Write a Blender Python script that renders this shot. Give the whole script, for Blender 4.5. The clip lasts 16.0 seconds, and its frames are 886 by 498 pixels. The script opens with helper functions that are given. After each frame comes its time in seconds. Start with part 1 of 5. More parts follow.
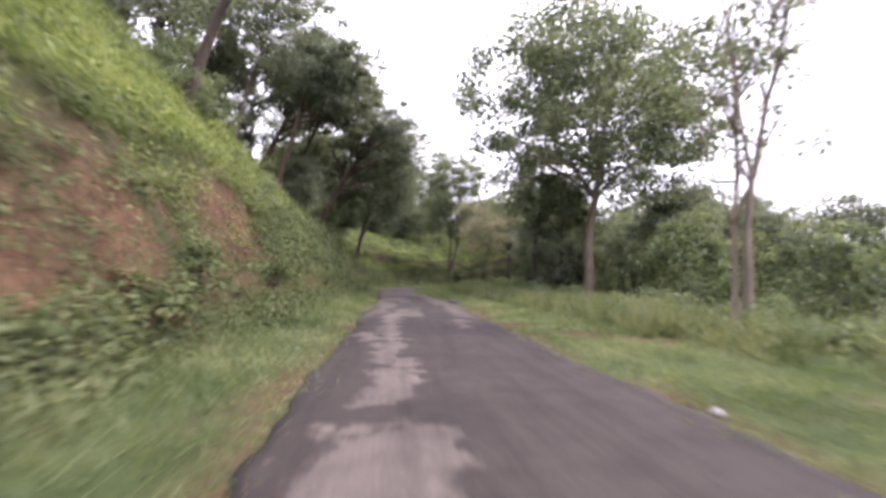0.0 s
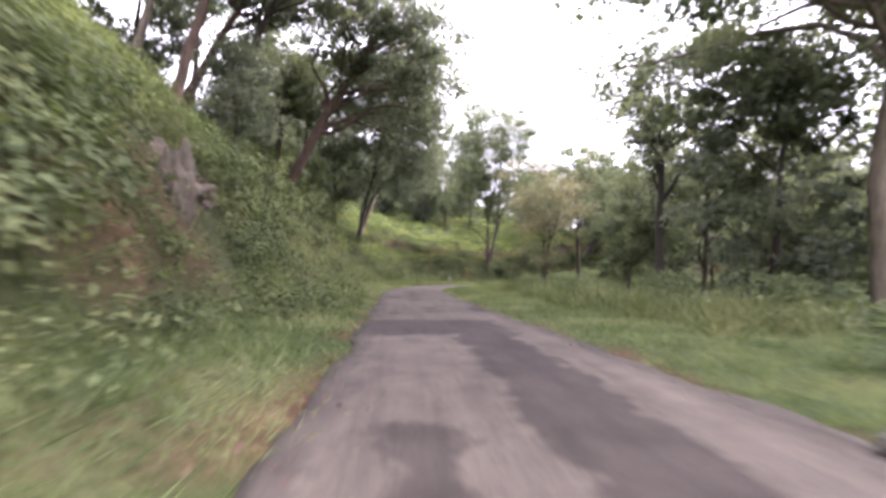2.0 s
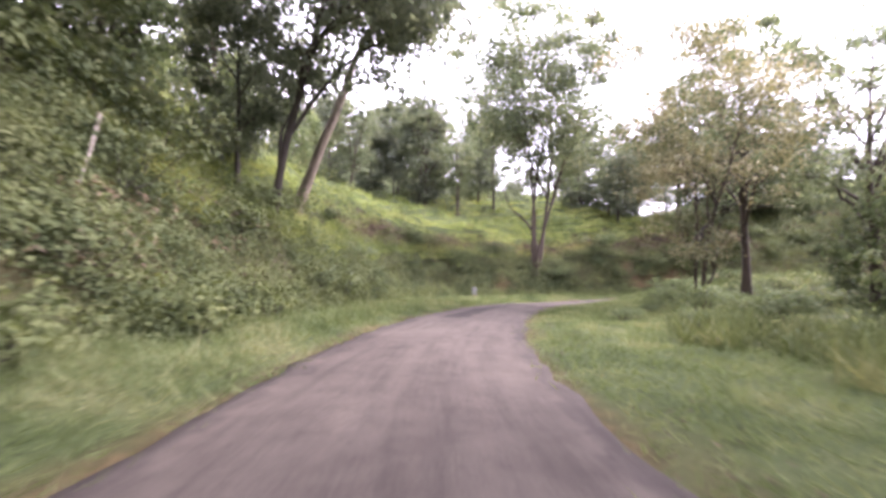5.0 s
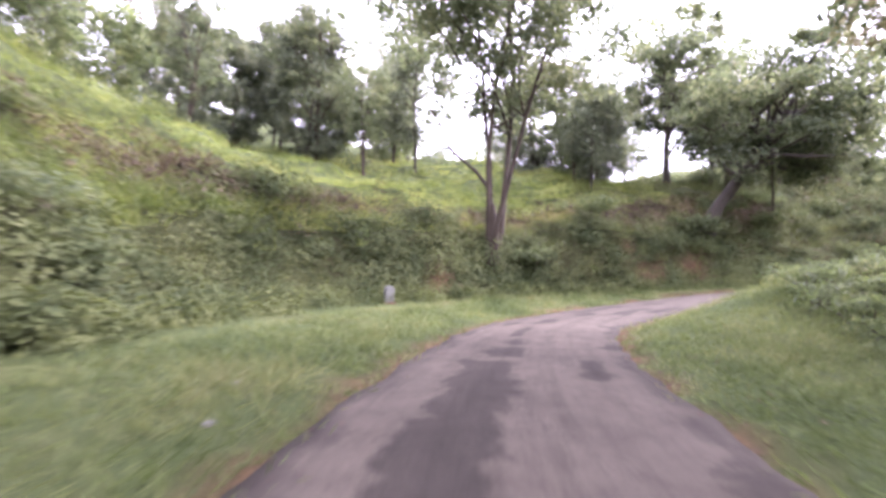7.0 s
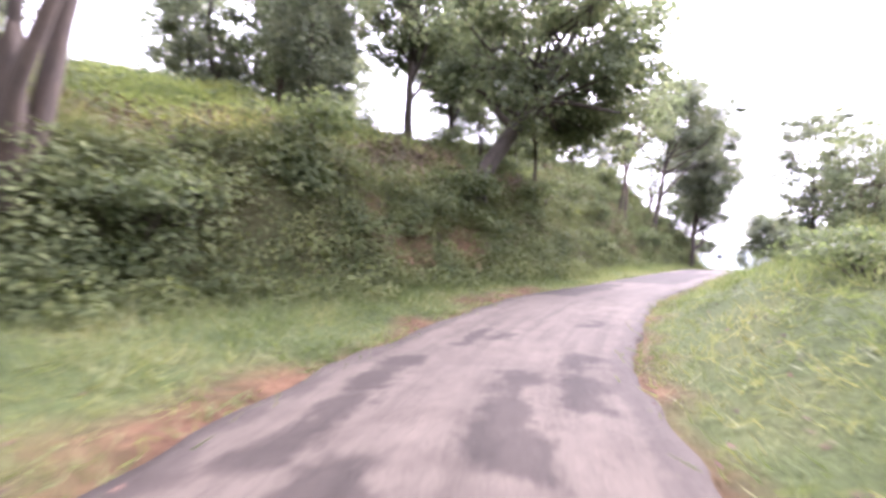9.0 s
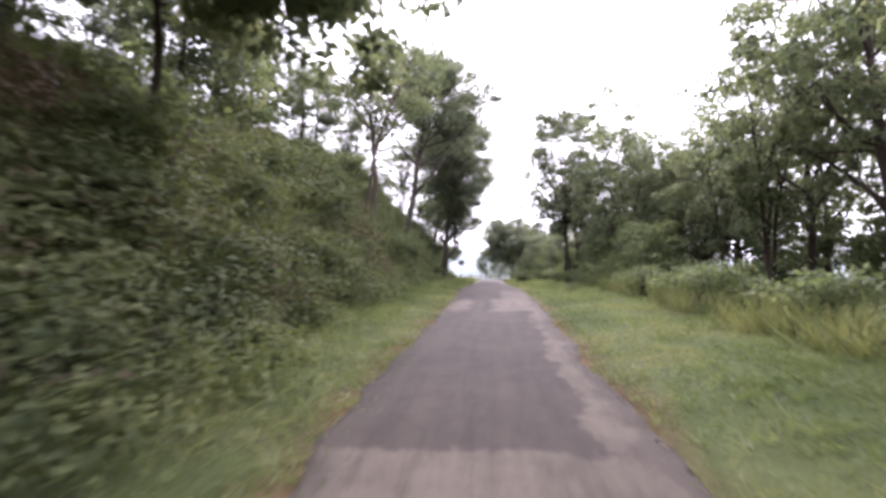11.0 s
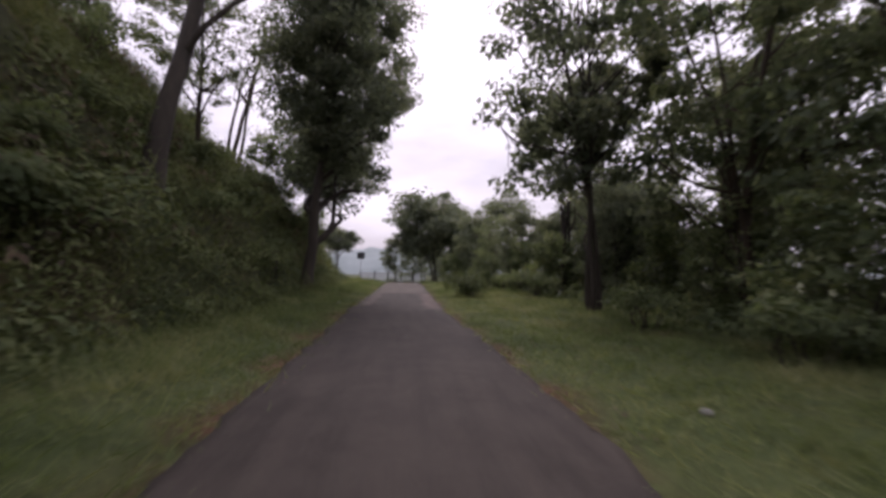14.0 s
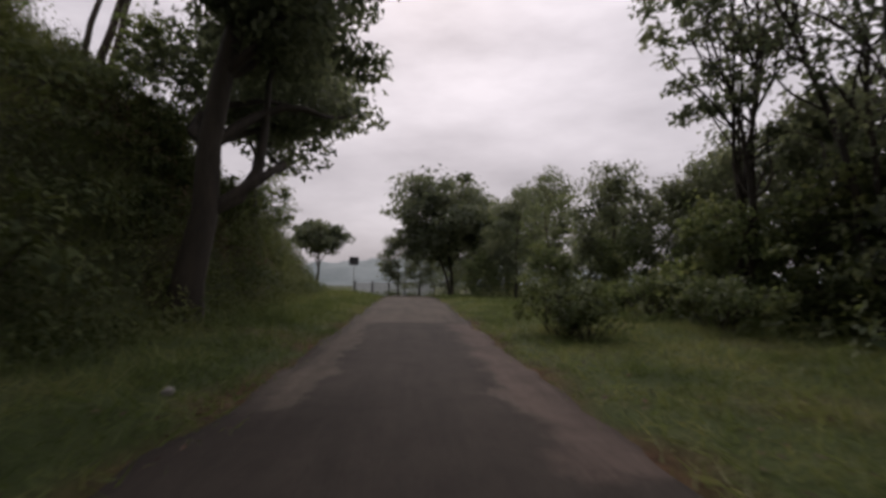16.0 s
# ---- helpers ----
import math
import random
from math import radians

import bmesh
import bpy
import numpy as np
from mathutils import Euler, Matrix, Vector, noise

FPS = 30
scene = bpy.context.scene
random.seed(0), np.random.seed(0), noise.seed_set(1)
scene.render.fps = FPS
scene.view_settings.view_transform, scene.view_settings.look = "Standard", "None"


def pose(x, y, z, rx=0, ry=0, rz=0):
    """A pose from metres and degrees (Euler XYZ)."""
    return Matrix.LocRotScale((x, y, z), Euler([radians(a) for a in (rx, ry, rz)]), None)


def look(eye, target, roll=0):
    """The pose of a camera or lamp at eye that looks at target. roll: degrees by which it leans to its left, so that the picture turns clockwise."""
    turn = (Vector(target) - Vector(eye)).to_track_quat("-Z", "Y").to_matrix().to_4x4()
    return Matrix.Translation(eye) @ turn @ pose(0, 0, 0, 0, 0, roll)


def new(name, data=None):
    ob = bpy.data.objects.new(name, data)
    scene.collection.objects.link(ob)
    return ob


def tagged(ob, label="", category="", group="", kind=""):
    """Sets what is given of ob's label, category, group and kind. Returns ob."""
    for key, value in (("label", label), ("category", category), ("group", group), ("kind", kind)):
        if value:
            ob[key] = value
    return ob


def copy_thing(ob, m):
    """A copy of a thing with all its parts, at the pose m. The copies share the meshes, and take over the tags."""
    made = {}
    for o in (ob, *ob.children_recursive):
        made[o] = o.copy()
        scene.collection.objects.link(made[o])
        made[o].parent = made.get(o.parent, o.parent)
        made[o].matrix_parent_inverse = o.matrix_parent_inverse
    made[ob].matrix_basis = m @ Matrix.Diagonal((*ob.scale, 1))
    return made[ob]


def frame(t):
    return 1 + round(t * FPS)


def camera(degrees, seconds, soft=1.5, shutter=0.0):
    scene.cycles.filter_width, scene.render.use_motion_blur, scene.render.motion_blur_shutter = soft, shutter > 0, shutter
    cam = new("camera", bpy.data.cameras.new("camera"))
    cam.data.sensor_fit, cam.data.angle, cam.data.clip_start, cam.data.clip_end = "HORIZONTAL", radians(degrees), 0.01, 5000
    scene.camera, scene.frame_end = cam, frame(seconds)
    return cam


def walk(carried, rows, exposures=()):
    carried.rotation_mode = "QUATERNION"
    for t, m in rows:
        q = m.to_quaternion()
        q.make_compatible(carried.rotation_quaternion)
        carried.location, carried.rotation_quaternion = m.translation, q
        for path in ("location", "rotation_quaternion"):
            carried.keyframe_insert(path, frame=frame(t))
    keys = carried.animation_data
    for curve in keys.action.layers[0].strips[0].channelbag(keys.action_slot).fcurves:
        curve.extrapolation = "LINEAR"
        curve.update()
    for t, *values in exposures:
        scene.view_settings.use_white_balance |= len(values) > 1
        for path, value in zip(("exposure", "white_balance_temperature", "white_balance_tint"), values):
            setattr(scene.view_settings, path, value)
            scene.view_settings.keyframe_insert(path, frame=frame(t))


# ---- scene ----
# ---- camera ----
cam = camera(86.0, 16.0, soft=3.2, shutter=0.4)
PATH = [
    (0, (2.658, 6.415, 1.216), (2.663, 8.411, 1.342), 1.1),
    (0.5, (2.106, 11.976, 1.226), (2.076, 13.972, 1.352), 1.2),
    (1, (1.745, 17.446, 1.248), (1.675, 19.441, 1.363), 1.4),
    (1.5, (1.111, 23.071, 1.131), (1.04, 25.067, 1.242), 1.3),
    (2, (0.523, 27.992, 1.048), (0.451, 29.987, 1.153), 1.1),
    (2.5, (-0.098, 32.709, 1.043), (-0.173, 34.705, 1.158), 1.2),
    (3, (-0.694, 37.315, 1.077), (-0.775, 39.311, 1.185), 1.9),
    (3.5, (-1.248, 41.694, 1.177), (-1.337, 43.689, 1.291), 2.4),
    (4, (-1.7, 45.591, 1.158), (-1.791, 47.585, 1.294), 1.5),
    (6.3, (-1.688, 64.13, 1.233), (-1.666, 66.126, 1.343), -0.7),
    (6.5, (-1.569, 65.702, 1.275), (-1.502, 67.698, 1.38), -1.2),
    (7, (-1.219, 69.631, 1.284), (-0.927, 71.608, 1.372), 0.3),
    (7.5, (-0.145, 73.712, 1.186), (0.398, 75.634, 1.287), 0.0),
    (8, (1.181, 76.906, 1.004), (1.984, 78.735, 1.097), -0.2),
    (8.5, (2.479, 79.569, 0.963), (3.585, 81.232, 1.046), 0.8),
    (9, (4.269, 81.735, 1.018), (5.637, 83.192, 1.077), 1.6),
    (9.5, (6.536, 83.856, 1.112), (8.128, 85.062, 1.170), 2.2),
    (10, (9.627, 85.620, 1.429), (11.372, 86.588, 1.505), 3.6),
    (10.2, (10.947, 86.193, 1.584), (12.736, 87.081, 1.664), 2.4),
    (12.3, (26.328, 90.003, 2.11), (28.305, 90.284, 2.225), 1.2),
    (12.5, (27.899, 90.341, 2.12), (29.878, 90.605, 2.23), 1.3),
    (13, (31.871, 91.167, 2.2), (33.855, 91.394, 2.307), 0.6),
    (13.5, (35.962, 91.954, 2.32), (37.947, 92.18, 2.422), 0.9),
    (14, (39.67, 92.79, 2.367), (41.656, 93.009, 2.438), 0.8),
    (14.5, (43.341, 93.624, 2.182), (45.328, 93.836, 2.269), 0.3),
    (15, (47.017, 94.251, 2.185), (49.001, 94.477, 2.292), 0.3),
    (15.5, (50.222, 94.976, 2.149), (52.206, 95.211, 2.246), -0.1),
    (16, (52.702, 95.54, 2.045), (54.685, 95.77, 2.163), 0.7),
]
EXPOSURES = [(0.0, 1.9, 5950, 31), (1.5, 2.35, 5950, 31), (4.2, 2.9, 6000, 35), (6.3, 2.92, 5800, 40), (7.5, 3.24, 5780, 40), (8.5, 3.26, 5850, 36), (9.5, 3.3, 5830, 36), (10.2, 3.15, 5850, 34), (11.2, 1.9, 6000, 30), (12.3, 1.35, 6100, 34),
             (13.0, 1.0, 6150, 34), (14.0, 0.5, 6200, 31), (15.0, 0.05, 6420, 25), (16.0, -0.18, 6550, 22)]
walk(cam, [(t, look(eye, target, roll)) for t, eye, target, roll in PATH], EXPOSURES)

# ---- sky and sun ----
SUN_AZIMUTH, SUN_ELEVATION = 80.0, 42.0     # compass degrees from +y towards +x, and above the horizon
world = bpy.data.worlds.new("overcast_sky")
scene.world = world
world.use_nodes = True
wn, wl = world.node_tree.nodes, world.node_tree.links
wn.clear()
w_out = wn.new("ShaderNodeOutputWorld")
w_bg = wn.new("ShaderNodeBackground")
w_sky = wn.new("ShaderNodeTexSky")
w_sky.sky_type, w_sky.sun_disc = "NISHITA", False
w_sky.sun_elevation, w_sky.sun_rotation = radians(SUN_ELEVATION), radians(SUN_AZIMUTH)
w_sky.air_density, w_sky.dust_density = 1.0, 3.0
w_coord = wn.new("ShaderNodeTexCoord")
w_map = wn.new("ShaderNodeMapping")
w_map.inputs["Scale"].default_value = (1.0, 1.0, 3.2)
w_noise = wn.new("ShaderNodeTexNoise")
w_noise.inputs["Scale"].default_value, w_noise.inputs["Detail"].default_value = 2.3, 7.0
w_noise.inputs["Roughness"].default_value = 0.55
w_ramp = wn.new("ShaderNodeValToRGB")
w_ramp.color_ramp.elements[0].position, w_ramp.color_ramp.elements[0].color = 0.32, (6.6, 6.55, 6.65, 1)
w_ramp.color_ramp.elements[1].position, w_ramp.color_ramp.elements[1].color = 0.68, (10.5, 10.45, 10.5, 1)
w_mix = wn.new("ShaderNodeMix")
w_mix.data_type = "RGBA"
w_mix.inputs[0].default_value = 0.93
wl.new(w_coord.outputs["Generated"], w_map.inputs["Vector"])
wl.new(w_map.outputs["Vector"], w_noise.inputs["Vector"])
wl.new(w_noise.outputs["Fac"], w_ramp.inputs["Fac"])
wl.new(w_sky.outputs["Color"], w_mix.inputs[6])
wl.new(w_ramp.outputs["Color"], w_mix.inputs[7])
w_sep = wn.new("ShaderNodeSeparateXYZ")
wl.new(w_coord.outputs["Generated"], w_sep.inputs["Vector"])
w_grade = wn.new("ShaderNodeMapRange")      # an overcast sky is brighter overhead than at the horizon
w_grade.inputs["From Min"].default_value, w_grade.inputs["From Max"].default_value = 0.0, 1.0
w_grade.inputs["To Min"].default_value, w_grade.inputs["To Max"].default_value = 0.62, 1.5
wl.new(w_sep.outputs["Z"], w_grade.inputs["Value"])
w_scale = wn.new("ShaderNodeVectorMath")
w_scale.operation = "SCALE"
wl.new(w_mix.outputs[2], w_scale.inputs[0])
wl.new(w_grade.outputs["Result"], w_scale.inputs["Scale"])
wl.new(w_scale.outputs["Vector"], w_bg.inputs["Color"])
w_bg.inputs["Strength"].default_value = 0.1
wl.new(w_bg.outputs["Background"], w_out.inputs["Surface"])

sun_data = bpy.data.lights.new("sun", "SUN")
sun_data.energy, sun_data.angle, sun_data.color = 1.5, radians(14), (1.0, 0.95, 0.87)
sun = new("sun", sun_data)
a, e = radians(SUN_AZIMUTH), radians(SUN_ELEVATION)
sun.matrix_world = look((0, 0, 60), (-math.sin(a) * math.cos(e), -math.cos(a) * math.cos(e), 60 - math.sin(e)))


# ---- materials ----
def node_material(name):
    m = bpy.data.materials.new(name)
    m.use_nodes = True
    nodes, links = m.node_tree.nodes, m.node_tree.links
    return m, nodes, links, nodes["Principled BSDF"]


def noise_node(nodes, links, scale, detail=4.0, rough=0.6, stretch=None, kind="Object"):
    c = nodes.new("ShaderNodeTexCoord")
    n = nodes.new("ShaderNodeTexNoise")
    n.inputs["Scale"].default_value, n.inputs["Detail"].default_value, n.inputs["Roughness"].default_value = scale, detail, rough
    if stretch:
        mp = nodes.new("ShaderNodeMapping")
        mp.inputs["Scale"].default_value = stretch
        links.new(c.outputs[kind], mp.inputs["Vector"])
        links.new(mp.outputs["Vector"], n.inputs["Vector"])
    else:
        links.new(c.outputs[kind], n.inputs["Vector"])
    return n


def ramp_node(nodes, links, source, stops):
    r = nodes.new("ShaderNodeValToRGB")
    while len(r.color_ramp.elements) < len(stops):
        r.color_ramp.elements.new(0.5)
    for el, (p, col) in zip(r.color_ramp.elements, stops):
        el.position, el.color = p, (*col, 1)
    links.new(source, r.inputs["Fac"])
    return r


def mix_node(nodes, links, fac, a, b, blend="MIX"):
    m = nodes.new("ShaderNodeMix")
    m.data_type, m.blend_type = "RGBA", blend
    for socket, v in ((m.inputs[0], fac), (m.inputs[6], a), (m.inputs[7], b)):
        if isinstance(v, (int, float)):
            socket.default_value = v
        elif isinstance(v, tuple):
            socket.default_value = (*v, 1)
        else:
            links.new(v, socket)
    return m.outputs[2]


def bump(nodes, links, bsdf, height, strength, distance):
    b = nodes.new("ShaderNodeBump")
    b.inputs["Strength"].default_value, b.inputs["Distance"].default_value = strength, distance
    links.new(height, b.inputs["Height"])
    links.new(b.outputs["Normal"], bsdf.inputs["Normal"])


def leaf_material(name, dark, mid, light, through_light=0.3, rough=0.5, patch=0.25):
    """Leaves: each one its own shade, in larger drifts of lighter and darker growth."""
    dark, mid, light = ((c[0] * k * 1.05, c[1] * k, c[2] * k * 1.14) for c, k in ((dark, 1.35), (mid, 1.3), (light, 1.2)))
    m, nodes, links, bsdf = node_material(name)
    geo = nodes.new("ShaderNodeNewGeometry")
    n = noise_node(nodes, links, patch, 3.0, 0.6)
    add = nodes.new("ShaderNodeMath")
    add.operation = "MULTIPLY_ADD"
    links.new(n.outputs["Fac"], add.inputs[0])
    add.inputs[1].default_value = 2.2
    sub = nodes.new("ShaderNodeMath")
    sub.operation = "MULTIPLY_ADD"
    links.new(geo.outputs["Random Per Island"], sub.inputs[0])
    sub.inputs[1].default_value, sub.inputs[2].default_value = 0.5, -0.85
    links.new(sub.outputs[0], add.inputs[2])
    r = ramp_node(nodes, links, add.outputs[0], [(0.12, dark), (0.5, mid), (0.9, light)])
    links.new(r.outputs["Color"], bsdf.inputs["Base Color"])
    bsdf.inputs["Roughness"].default_value, bsdf.inputs["Specular IOR Level"].default_value = rough, 0.18
    tr = nodes.new("ShaderNodeBsdfTranslucent")
    warm = mix_node(nodes, links, 1.0, r.outputs["Color"], (1.0, 1.0, 0.68), "MULTIPLY")
    links.new(warm, tr.inputs["Color"])
    ms = nodes.new("ShaderNodeMixShader")
    ms.inputs[0].default_value = through_light
    links.new(bsdf.outputs[0], ms.inputs[1])
    links.new(tr.outputs[0], ms.inputs[2])
    links.new(ms.outputs[0], nodes["Material Output"].inputs["Surface"])
    return m


def bark_material(name, dark, light, scale=5.0):
    m, nodes, links, bsdf = node_material(name)
    n = noise_node(nodes, links, scale, 6.0, 0.7, (1.0, 1.0, 0.22))
    n2 = noise_node(nodes, links, 0.9, 3.0, 0.6)
    r = ramp_node(nodes, links, n.outputs["Fac"], [(0.3, dark), (0.7, light)])
    col = mix_node(nodes, links, 1.0, r.outputs["Color"],
                   ramp_node(nodes, links, n2.outputs["Fac"], [(0.3, (0.6, 0.62, 0.56)), (0.75, (1.0, 1.0, 1.0))]).outputs["Color"], "MULTIPLY")
    links.new(col, bsdf.inputs["Base Color"])
    bsdf.inputs["Roughness"].default_value = 0.85
    bump(nodes, links, bsdf, n.outputs["Fac"], 0.7, 0.03)
    return m


def plain_material(name, dark, light, scale=8.0, rough=0.8, relief=0.3, metal=0.0):
    m, nodes, links, bsdf = node_material(name)
    n = noise_node(nodes, links, scale, 5.0, 0.65)
    r = ramp_node(nodes, links, n.outputs["Fac"], [(0.3, dark), (0.7, light)])
    links.new(r.outputs["Color"], bsdf.inputs["Base Color"])
    bsdf.inputs["Roughness"].default_value, bsdf.inputs["Metallic"].default_value = rough, metal
    bump(nodes, links, bsdf, n.outputs["Fac"], relief, 0.02)
    return m


def asphalt_material():
    """Worn asphalt: darker margins, newer dark and older pale overlays with ragged outlines, red dust."""
    m, nodes, links, bsdf = node_material("worn_asphalt")
    fine = noise_node(nodes, links, 55.0, 5.0, 0.7)
    mid = noise_node(nodes, links, 2.2, 5.0, 0.65)
    wide = noise_node(nodes, links, 0.35, 3.0, 0.6)
    rag = noise_node(nodes, links, 1.3, 6.0, 0.72)

    def grain(dark, light):
        return ramp_node(nodes, links, fine.outputs["Fac"], [(0.3, dark), (0.7, light)]).outputs["Color"]

    def overlay(name, gain, soft):
        at = nodes.new("ShaderNodeAttribute")
        at.attribute_name = name
        add = nodes.new("ShaderNodeMath")
        add.operation = "MULTIPLY_ADD"
        links.new(rag.outputs["Fac"], add.inputs[0])
        add.inputs[1].default_value = gain
        links.new(at.outputs["Fac"], add.inputs[2])
        r = nodes.new("ShaderNodeMapRange")
        r.inputs["From Min"].default_value, r.inputs["From Max"].default_value = gain * 0.5 - soft, gain * 0.5 + soft
        links.new(add.outputs[0], r.inputs["Value"])
        return r.outputs["Result"]

    base = mix_node(nodes, links, overlay("edge", 0.9, 0.05), grain((0.063, 0.054, 0.0445), (0.103, 0.0905, 0.0745)), grain((0.044, 0.0375, 0.032), (0.075, 0.066, 0.056)))
    c1 = mix_node(nodes, links, overlay("newer", 1.1, 0.06), base, grain((0.03, 0.0255, 0.022), (0.051, 0.044, 0.0375)))
    c2 = mix_node(nodes, links, overlay("paler", 1.7, 0.07), c1, grain((0.076, 0.066, 0.056), (0.125, 0.109, 0.093)))
    c3 = mix_node(nodes, links, overlay("dusty", 1.1, 0.12), c2, grain((0.072, 0.056, 0.048), (0.116, 0.093, 0.081)))
    c4 = mix_node(nodes, links, 0.7, c3,
                  ramp_node(nodes, links, mid.outputs["Fac"], [(0.36, (0.72, 0.69, 0.69)), (0.5, (0.93, 0.91, 0.91)), (0.68, (1.1, 1.09, 1.08))]).outputs["Color"], "MULTIPLY")
    c5 = mix_node(nodes, links, 0.7, c4,
                  ramp_node(nodes, links, wide.outputs["Fac"], [(0.35, (0.76, 0.74, 0.74)), (0.62, (1.1, 1.08, 1.06))]).outputs["Color"], "MULTIPLY")
    # worn streaks that run with the traffic
    way = nodes.new("ShaderNodeAttribute")
    way.attribute_name = "way"
    streak = noise_node(nodes, links, 1.0, 5.0, 0.65, (0.28, 3.4, 1.0))
    lay = streak.inputs["Vector"].links[0].from_node
    links.new(way.outputs["Vector"], lay.inputs["Vector"])
    c6 = mix_node(nodes, links, 0.8, c5,
                  ramp_node(nodes, links, streak.outputs["Fac"], [(0.36, (0.7, 0.69, 0.68)), (0.52, (0.98, 0.97, 0.96)), (0.7, (1.12, 1.1, 1.07))]).outputs["Color"], "MULTIPLY")
    pits = noise_node(nodes, links, 14.0, 4.0, 0.8)
    c7 = mix_node(nodes, links, 0.7, c6,
                  ramp_node(nodes, links, pits.outputs["Fac"], [(0.33, (0.62, 0.61, 0.6)), (0.44, (1.0, 0.99, 0.97))]).outputs["Color"], "MULTIPLY")
    links.new(c7, bsdf.inputs["Base Color"])
    bsdf.inputs["Roughness"].default_value, bsdf.inputs["Specular IOR Level"].default_value = 0.88, 0.15
    bump(nodes, links, bsdf, fine.outputs["Fac"], 0.5, 0.006)
    return m


def ground_material():
    """Turf, red earth and leaf litter, told apart by two masks of the ground sheet."""
    m, nodes, links, bsdf = node_material("ground_turf_and_red_earth")
    soil = nodes.new("ShaderNodeAttribute")
    soil.attribute_name = "soil"
    litter = nodes.new("ShaderNodeAttribute")
    litter.attribute_name = "litter"
    fine = noise_node(nodes, links, 9.0, 6.0, 0.7)
    wide = noise_node(nodes, links, 0.5, 4.0, 0.6)
    turf = ramp_node(nodes, links, wide.outputs["Fac"], [(0.3, (0.058, 0.082, 0.027)), (0.55, (0.086, 0.112, 0.038)), (0.75, (0.13, 0.145, 0.058))])
    earth = ramp_node(nodes, links, fine.outputs["Fac"], [(0.3, (0.075, 0.043, 0.026)), (0.55, (0.14, 0.078, 0.044)), (0.75, (0.215, 0.135, 0.08))])
    clods = noise_node(nodes, links, 2.4, 5.0, 0.7)
    shade = ramp_node(nodes, links, clods.outputs["Fac"], [(0.35, (0.5, 0.48, 0.47)), (0.6, (1.0, 1.0, 1.0))])
    earth_c = mix_node(nodes, links, 1.0, earth.outputs["Color"], shade.outputs["Color"], "MULTIPLY")
    leafy = ramp_node(nodes, links, fine.outputs["Fac"], [(0.3, (0.022, 0.03, 0.012)), (0.7, (0.07, 0.075, 0.03))])
    blade = noise_node(nodes, links, 26.0, 6.0, 0.75)
    tufted = ramp_node(nodes, links, blade.outputs["Fac"], [(0.34, (0.42, 0.42, 0.42)), (0.52, (0.8, 0.8, 0.8)), (0.7, (1.15, 1.12, 1.0))])
    turf_c = mix_node(nodes, links, 1.0, turf.outputs["Color"], tufted.outputs["Color"], "MULTIPLY")
    c = mix_node(nodes, links, litter.outputs["Fac"], turf_c, leafy.outputs["Color"])
    c = mix_node(nodes, links, soil.outputs["Fac"], c, earth_c)
    links.new(c, bsdf.inputs["Base Color"])
    bsdf.inputs["Roughness"].default_value, bsdf.inputs["Specular IOR Level"].default_value = 0.95, 0.15
    bump(nodes, links, bsdf, fine.outputs["Fac"], 0.9, 0.12)
    return m


M_GROUND = ground_material()
M_ROAD = asphalt_material()
M_GRASS = leaf_material("verge_grass", (0.055, 0.08, 0.028), (0.105, 0.14, 0.05), (0.2, 0.215, 0.095), 0.5, 0.6, 0.5)
M_TALL = leaf_material("long_bank_grass", (0.085, 0.125, 0.028), (0.19, 0.24, 0.058), (0.33, 0.35, 0.105), 0.45, 0.55, 0.22)
M_CREEPER = leaf_material("bank_creeper_leaves", (0.036, 0.052, 0.02), (0.074, 0.096, 0.036), (0.13, 0.152, 0.058), 0.35, 0.75, 0.6)
M_DULL = leaf_material("dull_bank_grass", (0.05, 0.068, 0.022), (0.1, 0.125, 0.045), (0.18, 0.19, 0.08), 0.4, 0.65, 0.4)
M_BROAD = leaf_material("broad_shrub_leaves", (0.04, 0.056, 0.021), (0.078, 0.1, 0.035), (0.135, 0.155, 0.056), 0.42, 0.75, 0.6)
M_LEAF = leaf_material("tree_leaves", (0.055, 0.076, 0.042), (0.105, 0.132, 0.072), (0.18, 0.205, 0.115), 0.66, 0.6, 0.3)
M_LEAF_DARK = leaf_material("dark_tree_leaves", (0.06, 0.078, 0.052), (0.102, 0.124, 0.08), (0.16, 0.182, 0.115), 0.67, 0.6, 0.3)
M_LEAF_YELLOW = leaf_material("yellowish_tree_leaves", (0.08, 0.095, 0.045), (0.17, 0.175, 0.085), (0.32, 0.29, 0.16), 0.35, 0.6, 0.35)
M_LEAF_LIGHT = leaf_material("light_tree_leaves", (0.058, 0.082, 0.038), (0.112, 0.145, 0.064), (0.19, 0.215, 0.1), 0.58, 0.6, 0.3)
# yellow-green growth with sunlight put into its brighter colour
M_BRIGHT = leaf_material("sunlit_coloured_growth", (0.09, 0.13, 0.038), (0.175, 0.225, 0.062), (0.29, 0.325, 0.1), 0.45, 0.6, 0.25)
M_FERN = leaf_material("ferny_bank_growth", (0.055, 0.084, 0.024), (0.112, 0.152, 0.042), (0.2, 0.232, 0.076), 0.48, 0.65, 0.45)
M_BRACKEN = leaf_material("dry_brown_bracken", (0.04, 0.034, 0.02), (0.085, 0.066, 0.038), (0.145, 0.11, 0.062), 0.25, 0.75, 0.5)
M_BARK = bark_material("brown_bark", (0.028, 0.019, 0.012), (0.085, 0.058, 0.038))
M_BARK_PALE = bark_material("pale_grey_bark", (0.13, 0.1, 0.075), (0.31, 0.25, 0.19))
